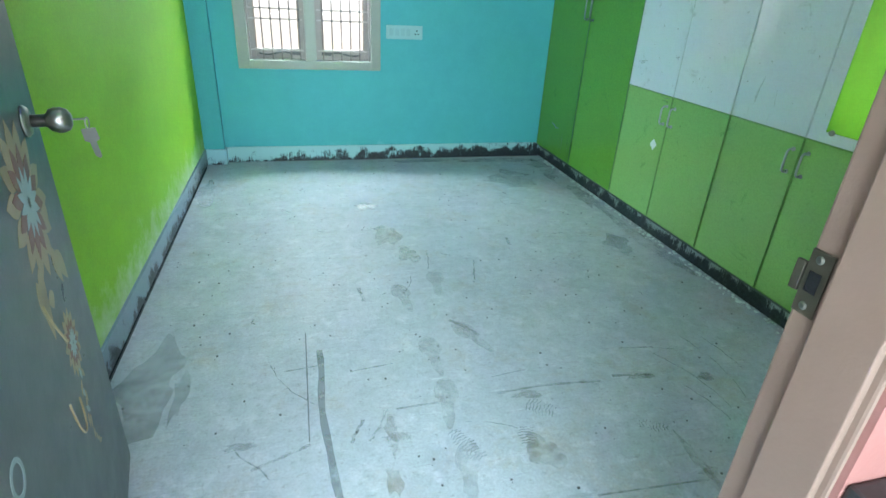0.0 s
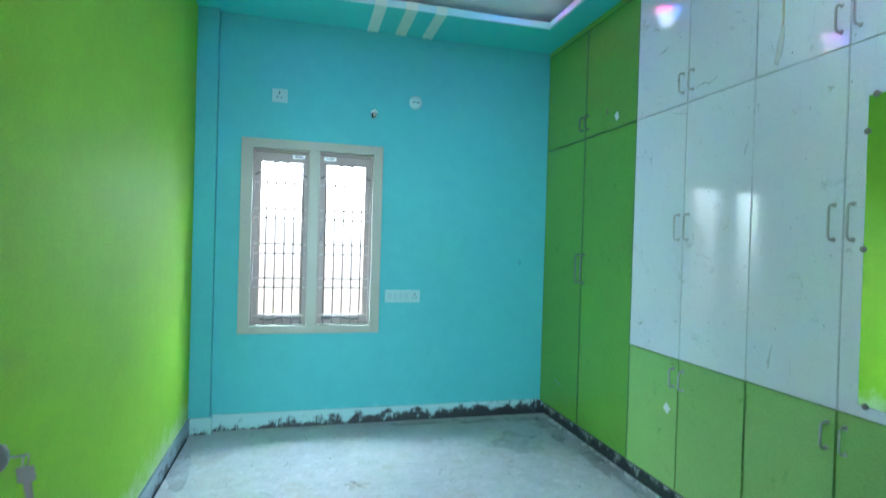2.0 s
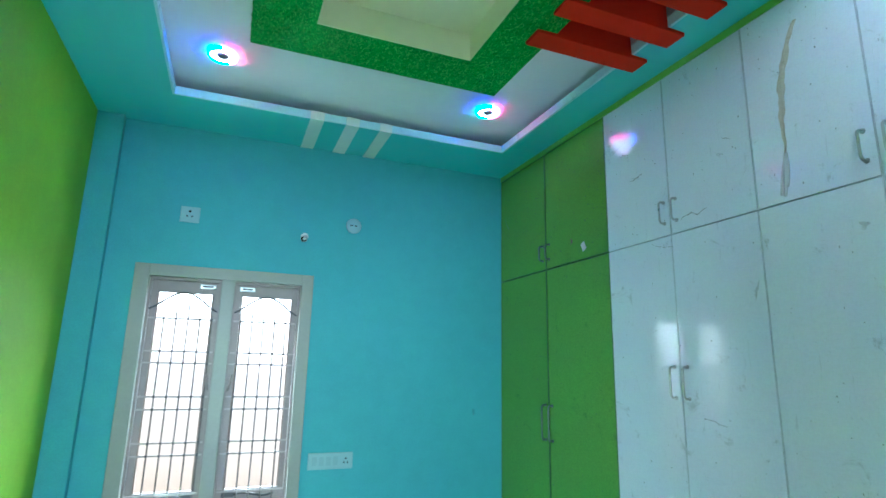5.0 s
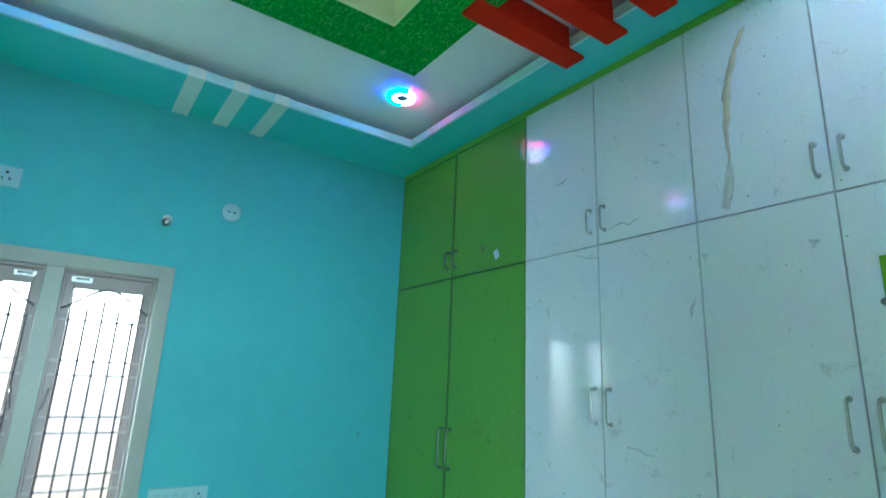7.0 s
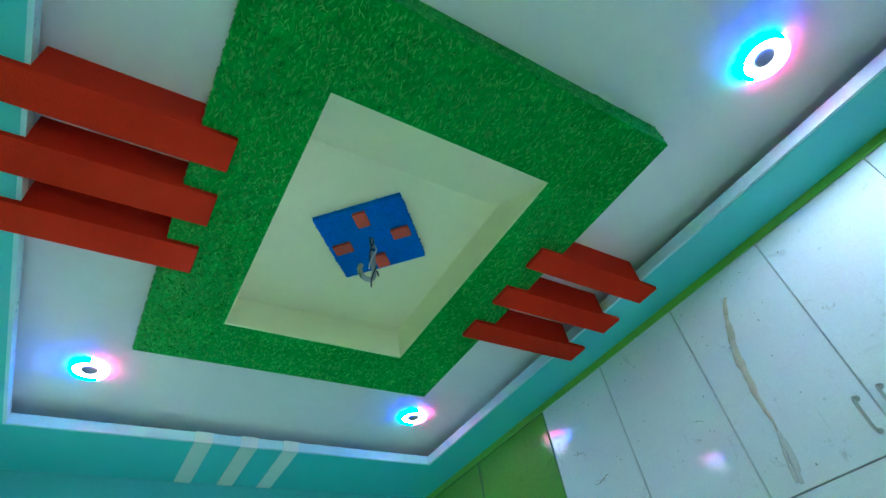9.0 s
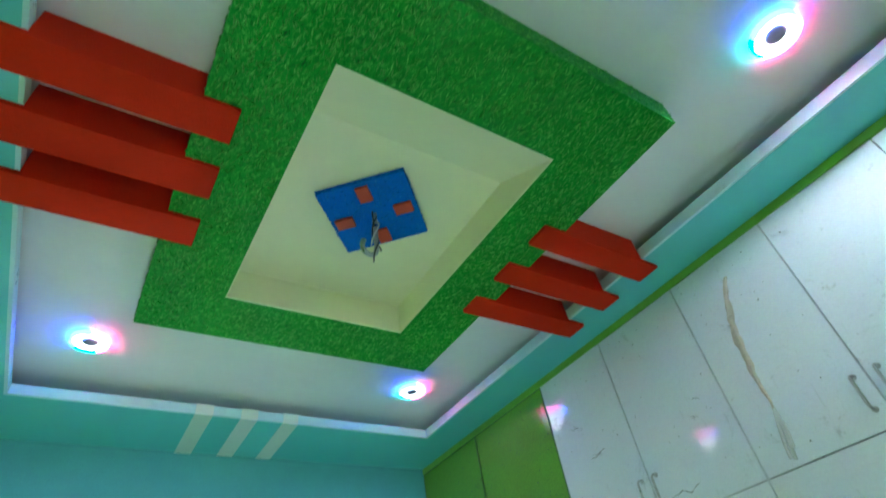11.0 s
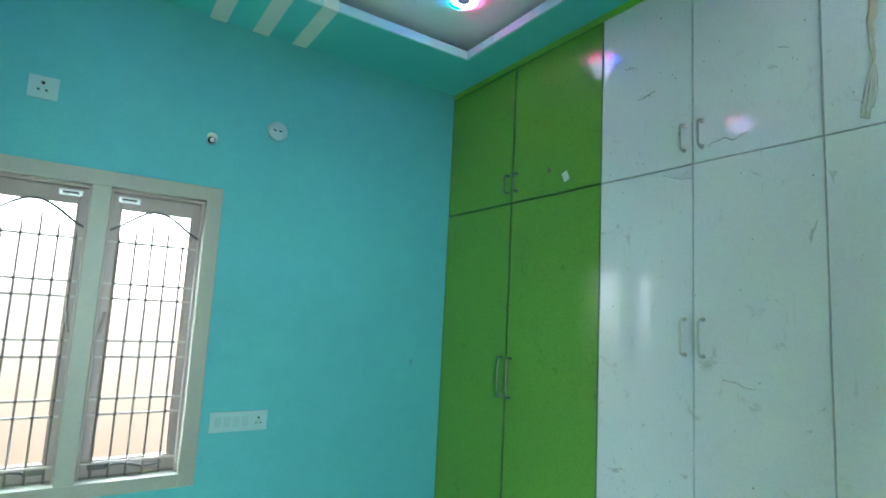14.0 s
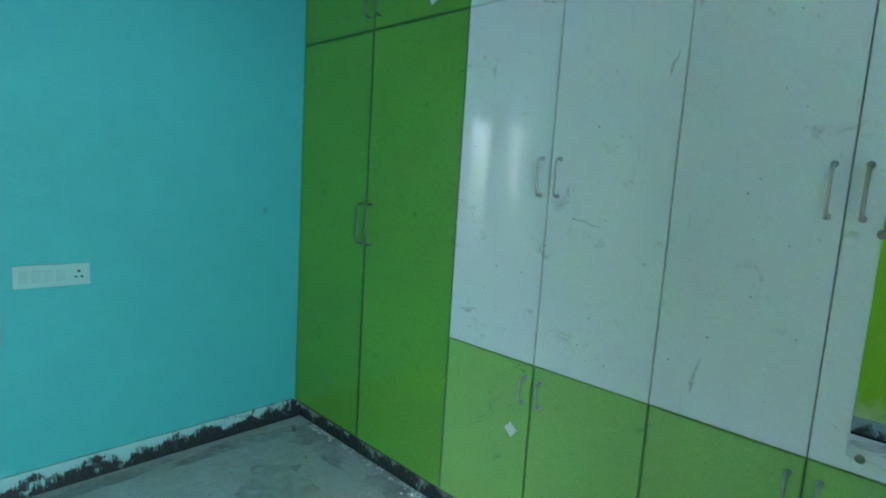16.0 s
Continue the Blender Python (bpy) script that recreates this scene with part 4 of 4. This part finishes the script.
bm = bmesh.new()
slab(bm, [(0.012 * math.cos(a) * (1 + 0.3 * math.sin(3 * a)), 0.022 * math.sin(a)) for a in [0.4 * i for i in range(15)]], Matrix.Translation((1.975, YB - 0.0012, 1.225)) @ Matrix.Rotation(radians(90), 4, "X"), 0.0004)
tagged(part("scuff_mark", bm, M_SCUFF), "small dark scuff on the turquoise wall", "scuff mark", "scuff marks")
M_GRIME = paint("dark_grime", (0.17, 0.19, 0.17), 0.6, 0.3, 20, 90)
M_SPECK = paint("green_black_grime", (0.035, 0.075, 0.025), 0.6, 0.3, 20, 90)
M_RUSTDOT = paint("brown_spot", (0.13, 0.075, 0.04), 0.6, 0.3, 20, 90)
for y, z, w, h, t in ((3.90, 0.26, 0.006, 0.06, 0), (3.00, 2.46, 0.03, 0.006, 15), (2.86, 0.76, 0.03, 0.005, 5), (2.25, 0.92, 0.006, 0.05, 10), (2.52, 2.41, 0.018, 0.008, 30),
                      (3.15, 0.93, 0.03, 0.006, 0), (2.84, 0.99, 0.014, 0.008, 0), (2.35, 2.00, 0.008, 0.02, 0), (2.85, 2.09, 0.03, 0.006, -20), (2.41, 1.83, 0.006, 0.03, 20), (2.02, 1.99, 0.012, 0.014, 0)):
    blot("scuff_mark", y, z, w, h, "dark grime scuff on a wardrobe door", None, t)
blot("rust_spot", 3.565, 2.256, 0.010, 0.016, "brown spot on a green loft door", M_RUSTDOT)


def scratch(y0, z0, y1, z1, wave, w, label):
    """A wavering dark line drawn over a wardrobe door."""
    up, lo = [], []
    for i in range(15):
        u = i / 14
        y, z = y0 + (y1 - y0) * u, z0 + (z1 - z0) * u + wave * (math.sin(u * 7.0 + y0 * 9) + 0.4 * math.sin(u * 17))
        k = w * (0.35 + 0.65 * math.sin(math.pi * u)) * (0.8 + 0.3 * math.sin(u * 23))
        up.append((y, z + k)), lo.append((y, z - k))
    bm = bmesh.new()
    slab(bm, up + lo[::-1], Matrix(((0, 0, -1, XR - 0.0016), (1, 0, 0, 0), (0, 1, 0, 0), (0, 0, 0, 1))), 0.0005)
    tagged(part("scratch", bm, M_GRIME), label, "scratch", "scratches on the wardrobes")


for y0, z0, y1, z1, wave, w in ((2.745, 2.185, 2.600, 2.205, 0.010, 0.0022), (3.05, 2.457, 2.96, 2.470, 0.003, 0.0024), (2.93, 2.105, 2.80, 2.070, 0.003, 0.0014), (2.70, 1.345, 2.59, 1.328, 0.004, 0.0013),
                                (2.155, 0.94, 2.145, 0.87, 0.004, 0.0016), (4.20, 0.335, 4.08, 0.318, 0.005, 0.0045), (4.00, 0.30, 3.985, 0.16, 0.006, 0.0030), (3.16, 0.94, 3.09, 0.942, 0.003, 0.0013),
                                (2.93, 0.785, 2.83, 0.775, 0.003, 0.0018), (4.38, 2.58, 4.33, 2.50, 0.006, 0.0028), (3.12, 2.62, 3.05, 2.60, 0.004, 0.0014), (2.50, 2.475, 2.46, 2.455, 0.002, 0.0016)):
    scratch(y0, z0, y1, z1, wave, w, "thin dark scratch on a wardrobe door")
rg = random.Random(8)
specks, dark_specks = bmesh.new(), bmesh.new()
for i in range(430):
    if i < 300:
        y, z = rg.uniform(3.26, 4.42), rg.uniform(2.16, 2.88) if i % 3 else rg.uniform(0.2, 2.1)
    else:
        y, z = rg.uniform(1.9, 3.2), rg.uniform(2.16, 2.88) if i % 2 else rg.uniform(0.85, 2.1)
    a, b = rg.uniform(0.0006, 0.0022), rg.uniform(0.0006, 0.0032)
    box(dark_specks if i < 300 else specks, XR - 0.0019, XR - 0.0006, y - a, y + a, z - b, z + b)
tagged(part("door_speck", specks, M_GRIME), "grey specks of dirt on the white wardrobe doors", "specks", kind="stuff")
tagged(part("door_speck", dark_specks, M_SPECK), "dark specks of dirt on the green wardrobe doors", "specks", kind="stuff")

# ---------------- wall fittings ----------------
sb = thing("switchboard", "white plastic switchboard with switches and a socket", "switchboard", (1.023, YB, 0.905))
part("plate", boxes((0.888, 1.158, YB - 0.012, YB, 0.905, 1.0), bevel=0.004), M_DPLAST, sb)
for i in range(4):
    x = 0.925 + 0.042 * i
    part("switch", boxes((x - 0.015, x + 0.015, YB - 0.017, YB - 0.0122, 0.928, 0.977), bevel=0.002), M_SWITCH, sb, "rocker switch, darker than its plate")
part("socket", boxes((1.088, 1.142, YB - 0.0145, YB - 0.0122, 0.922, 0.984), bevel=0.002), M_DPLAST, sb)
for dx, dz, r in ((-0.011, -0.01, 0.0045), (0.011, -0.01, 0.0045), (0, 0.014, 0.0055)):
    bm = lathe(bmesh.new(), [(r, 0), (r, 0.0006)], Matrix.Translation((1.115 + dx, YB - 0.0146, 0.952 + dz)) @ Matrix.Rotation(radians(90), 4, "X"), 12)
    part("socket_hole", bm, M_BPLAST, sb)

ts = thing("wall_socket", "small square white socket high on the wall", "socket", (0.093, YB, 2.335))
part("plate", boxes((0.040, 0.146, YB - 0.011, YB, 2.335, 2.432), bevel=0.004), M_DPLAST, ts)
for dx, dz, r in ((-0.016, -0.012, 0.005), (0.012, -0.012, 0.005), (-0.002, 0.018, 0.007)):
    bm = lathe(bmesh.new(), [(r, 0), (r, 0.0006)], Matrix.Translation((0.093 + dx, YB - 0.0111, 2.384 + dz)) @ Matrix.Rotation(radians(90), 4, "X"), 12)
    part("socket_hole", bm, M_BPLAST, ts)

rp = thing("round_cover", "round white plastic junction cover", "junction cover", (1.083, YB, 2.427))
part("cover", lathe(bmesh.new(), [(0.052, 0), (0.052, 0.004), (0.047, 0.009), (0.012, 0.010)], Matrix.Translation((1.083, YB, 2.427)) @ Matrix.Rotation(radians(90), 4, "X"), 32), M_DPLAST, rp, "", True)
for dx in (-0.016, 0.014):
    bm = boxes((1.083 + dx - 0.008, 1.083 + dx + 0.008, YB - 0.0115, YB - 0.0103, 2.424, 2.431))
    part("slot", bm, M_BPLAST, rp)

hc = thing("lamp_holder", "small shiny bare lamp holder on the wall", "lamp holder", (0.776, YB, 2.305))
HM = Matrix.Translation((0.776, YB, 2.318)) @ Matrix.Rotation(radians(118), 4, "X") @ Matrix.Rotation(radians(-18), 4, "Y")
part("cap", lathe(bmesh.new(), [(0.015, -0.004), (0.017, 0.008), (0.018, 0.030), (0.021, 0.034), (0.021, 0.046), (0.017, 0.048)], HM, 20), M_CHROME, hc, "", True)
part("mouth", lathe(bmesh.new(), [(0.0165, 0.0481), (0.0165, 0.0492)], HM, 20), M_BPLAST, hc)
# White disc set off centre, standing for the highlight in the dark mouth.
part("highlight_disc", lathe(bmesh.new(), [(0.010, 0.0493), (0.010, 0.056), (0.006, 0.058)], HM @ Matrix.Translation((0.004, 0.003, 0)), 16), M_WPLAST, hc, "white disc in place of a highlight", True)
part("base", lathe(bmesh.new(), [(0.024, 0), (0.024, 0.005), (0.016, 0.009)], Matrix.Translation((0.770, YB, 2.322)) @ Matrix.Rotation(radians(90), 4, "X"), 20), M_WPLAST, hc)

sc = thing("security_camera", "white conical security camera on a round base", "camera", (XL, 2.825, 2.428))
SM = Matrix.Translation((XL, 2.825, 2.43)) @ Matrix.Rotation(radians(90), 4, "Y")
part("base", lathe(bmesh.new(), [(0.055, 0), (0.055, 0.007), (0.048, 0.013), (0.033, 0.018)], SM, 28), M_WPLAST, sc, "", True)
SD = Matrix.Translation((XL + 0.016, 2.828, 2.43)) @ Vector((0.85, -0.22, -0.35)).to_track_quat("Z", "Y").to_matrix().to_4x4()
part("body", lathe(bmesh.new(), [(0.033, -0.01), (0.032, 0.017), (0.026, 0.046), (0.022, 0.060)], SD, 28), M_WPLAST, sc, "", True)
part("lens", lathe(bmesh.new(), [(0.019, 0.0601), (0.019, 0.0622), (0.010, 0.0635)], SD, 24), M_BPLAST, sc, "black lens", True)

# ---------------- marks on the floor ----------------
def sole(n=26):
    out = []
    for i in range(n):
        a = 2 * math.pi * i / n
        y = 0.125 * math.sin(a)
        w = 0.043 if y > 0 else 0.033
        w -= 0.012 * math.exp(-((y + 0.015) / 0.035) ** 2)
        out.append((w * math.cos(a) + 0.006 * math.sin(2 * a), y))
    return out


def mark(name, outline, x, y, turn, mat, label, z=0.0008, cat="floor stain"):
    bm = bmesh.new()
    slab(bm, outline, Matrix.Translation((x, y, z)) @ Matrix.Rotation(radians(turn), 4, "Z"), 0.0004)
    tagged(part(name, bm, mat), label, cat, "marks on the floor")


def tread(x, y, t, n0, w0=0.030):
    """Row of curved lines left by a ribbed sole."""
    mm = Matrix.Translation((x, y, 0)) @ Matrix.Rotation(radians(t), 4, "Z")
    for k in range(n0):
        c = mm @ Vector((0.004 * math.sin(k * 1.3), -0.0055 * n0 + 0.011 * k, 0))
        w = w0 - 0.0016 * abs(k - n0 / 2)
        arc = [(w * (i / 4 - 1), 0.006 * (1 - (i / 4 - 1) ** 2) + 0.002 * math.sin(i * 1.7 + k)) for i in range(9)]
        mark("tread_line", arc + [(px, py - 0.0030) for px, py in arc[::-1]], c.x, c.y, t, M_GREYST, "thin grey tread line of a shoe print", 0.0014, "footprint")


for x, y, t in ((0.677, 1.858, 2), (0.862, 1.95, 24), (0.818, 2.40, -8), (0.642, 2.29, 6), (0.665, 1.60, -10), (0.655, 1.30, -14)):
    mark("footprint", sole(), x, y, t, M_PRINT, "dusty shoe print on the stone floor", cat="footprint")
tread(0.675, 1.41, 28, 13, 0.028)
tread(0.965, 1.515, 52, 9, 0.034)
tread(0.875, 1.41, -12, 7, 0.026)
tread(1.300, 1.365, 62, 9, 0.022)


def streak(pts, w, mat, label, z=0.0012):
    left, right = [], []
    for i, (x, y) in enumerate(pts):
        a, b = pts[max(i - 1, 0)], pts[min(i + 1, len(pts) - 1)]
        d = Vector((b[0] - a[0], b[1] - a[1])).normalized()
        k = w * (0.9 + 0.12 * math.sin(i * 1.9))
        left.append((x - d.y * k, y + d.x * k)), right.append((x + d.y * k, y - d.x * k))
    mark("floor_streak", left + right[::-1], 0, 0, 0, mat, label, z)


M_SOLID = stain("grey_smear", (0.30, 0.34, 0.35), 0.55, 22, 0.36, 0.60)
M_FAINT = stain("faint_smear", (0.31, 0.34, 0.35), 0.30, 45)
streak([(0.258 + 0.004 * math.sin(i * 0.9) + 0.030 * max(0, i - 7) ** 1.6 / 13, 1.965 - 0.056 * i) for i in range(14)], 0.0125, M_SOLID, "grey smeared streak on the stone floor")
streak([(0.211, 2.09 - 0.058 * i) for i in range(11)], 0.0024, M_SOLID, "thin grey scratch on the stone floor")
for (xa, ya), (xb, yb), w, bow in (((0.047, 1.433), (0.217, 1.500), 0.006, 0.0), ((0.084, 1.904), (0.24, 1.666), 0.0022, -0.02), ((0.492, 1.600), (0.64, 1.602), 0.0045, 0.003), ((0.848, 1.609), (1.246, 1.599), 0.006, 0.008),
                              ((1.534, 1.716), (1.63, 1.388), 0.0022, 0.02), ((1.538, 1.52), (1.585, 1.335), 0.0022, 0.012), ((1.80, 1.80), (1.83, 1.56), 0.0022, 0.012), ((1.72, 1.80), (1.72, 1.42), 0.0018, 0.02),
                              ((0.987, 1.155), (1.342, 1.138), 0.0035, 0.0), ((0.334, 1.481), (0.382, 1.572), 0.006, 0.008), ((0.388, 1.478), (0.456, 1.599), 0.005, -0.012), ((0.70, 1.50), (0.86, 1.44), 0.0018, 0.015),
                              ((0.847, 2.746), (0.81, 2.537), 0.0035, 0.006), ((1.065, 2.603), (1.00, 2.373), 0.004, 0.0), ((0.452, 2.407), (0.465, 2.289), 0.008, 0.0), ((1.332, 2.848), (1.318, 2.75), 0.010, 0.01),
                              ((0.797, 2.08), (0.89, 1.953), 0.009, 0.01), ((0.577, 3.474), (0.65, 3.35), 0.012, 0.0), ((0.13, 1.86), (0.26, 1.875), 0.004, 0.0), ((1.30, 1.62), (1.46, 1.60), 0.007, 0.0)):
    nx, ny = ya - yb, xb - xa
    streak([(xa + (xb - xa) * i / 8 + nx * bow * 4 * math.sin(math.pi * i / 8) + 0.003 * math.sin(i * 2.2), ya + (yb - ya) * i / 8 + ny * bow * 4 * math.sin(math.pi * i / 8)) for i in range(9)], w, M_FAINT, "grey scrape on the stone floor")
rs = random.Random(21)
for i in range(26):
    x, y, a, ln = rs.uniform(0.0, 1.9), rs.uniform(1.2, 3.9), rs.uniform(0, 3.14), rs.uniform(0.03, 0.16)
    streak([(x + ln * (k / 6 - 0.5) * math.cos(a) + 0.006 * math.sin(k * 1.1 + i), y + ln * (k / 6 - 0.5) * math.sin(a)) for k in range(7)], rs.uniform(0.0012, 0.004), M_FAINT, "small grey scrape on the stone floor", 0.0010)


def puddle(w, h, seed, n=28):
    return [((w + 0.3 * w * math.sin(3 * a + seed) + 0.18 * w * math.sin(7 * a + seed * 2)) * math.cos(a), (h + 0.3 * h * math.sin(2 * a + seed) + 0.15 * h * math.sin(5 * a)) * math.sin(a)) for a in [2 * math.pi * i / n for i in range(n)]]


for k, (x, y, w, h) in enumerate(((0.460, 1.50, 0.016, 0.09), (0.465, 1.47, 0.035, 0.035), (0.435, 1.32, 0.022, 0.06), (0.90, 1.34, 0.05, 0.07), (0.95, 1.585, 0.05, 0.018), (1.355, 1.21, 0.016, 0.09), (1.36, 1.16, 0.03, 0.02),
                                  (0.60, 3.41, 0.06, 0.07), (0.66, 2.97, 0.07, 0.16), (0.74, 2.72, 0.05, 0.10), (1.41, 1.60, 0.05, 0.015), (1.65, 1.55, 0.03, 0.02))):
    mark("floor_patch", puddle(w, h, k), x, y, 0, M_BROWNST, "faint brown stain on the stone floor", 0.0004 + 0.00003 * k)
# The patches near x -0.3 and -0.2, y 1.8 paint the open door's soft shadow.
for k, (x, y, w, h) in enumerate(((-0.37, 3.76, 0.06, 0.20), (-0.30, 1.86, 0.09, 0.22), (1.95, 2.67, 0.07, 0.12), (-0.20, 1.80, 0.022, 0.14), (0.005, 1.53, 0.045, 0.02))):
    mark("floor_patch", puddle(w, h, k + 4), x, y, 0, M_SHADE_DAMP, "grey patch on the floor, painted door shade and damp stain", 0.0004)
rnd = random.Random(5)
crumbs = bmesh.new()
for i in range(330):
    x, y, s = rnd.uniform(XL + 0.05, 2.1), rnd.uniform(0.9, 4.35), rnd.uniform(0.0012, 0.0035)
    box(crumbs, x - s, x + s, y - s * rnd.uniform(0.5, 1.4), y + s, 0.0002, s)
tagged(part("floor_grit", crumbs, M_DARK), "dark grit scattered over the stone floor", "grit", kind="stuff")

rubble = bmesh.new()
for i in range(260):
    y, s = rnd.uniform(1.3, 4.40), rnd.uniform(0.0015, 0.0060)
    x = XR + 0.028 - abs(rnd.gauss(0, 0.022)) - s
    box(rubble, x - s, x + s, y - s * rnd.uniform(0.5, 1.6), y + s, 0.0002, s * 1.2)
tagged(part("plaster_crumbs", rubble, M_PAPER), "pale plaster crumbs lying along the black plinth", "rubble", kind="stuff")
M_DIRT = stain("dark_floor_dirt", (0.14, 0.17, 0.165), 0.26, 20, 0.50, 0.86)
for k, (x, y, w, h) in enumerate(((2.10, 4.05, 0.075, 0.30), (2.12, 3.45, 0.06, 0.30), (1.80, 4.33, 0.34, 0.06), (2.13, 2.75, 0.045, 0.40), (1.75, 3.85, 0.18, 0.16), (1.15, 4.36, 0.30, 0.04))):
    mark("floor_patch", puddle(w, h, k + 7), x, y, 0, M_DIRT, "dark damp dirt on the floor beside the plinth", 0.0005 + 0.00004 * k)

# ledge on the hall side of the wall, beside the frame
lg = thing("ledge", "pink masonry ledge with a chipped black stone top", "ledge", (1.1, 0.5, 0))
part("base", boxes((0.802, 1.35, 0.46, 0.5475, 0, 0.735), bevel=0.004), M_PINK, lg)
part("top", boxes((0.797, 1.36, 0.44, 0.5475, 0.736, 0.79), bevel=0.006), M_LEDGE, lg, "black stone slab specked with paint")
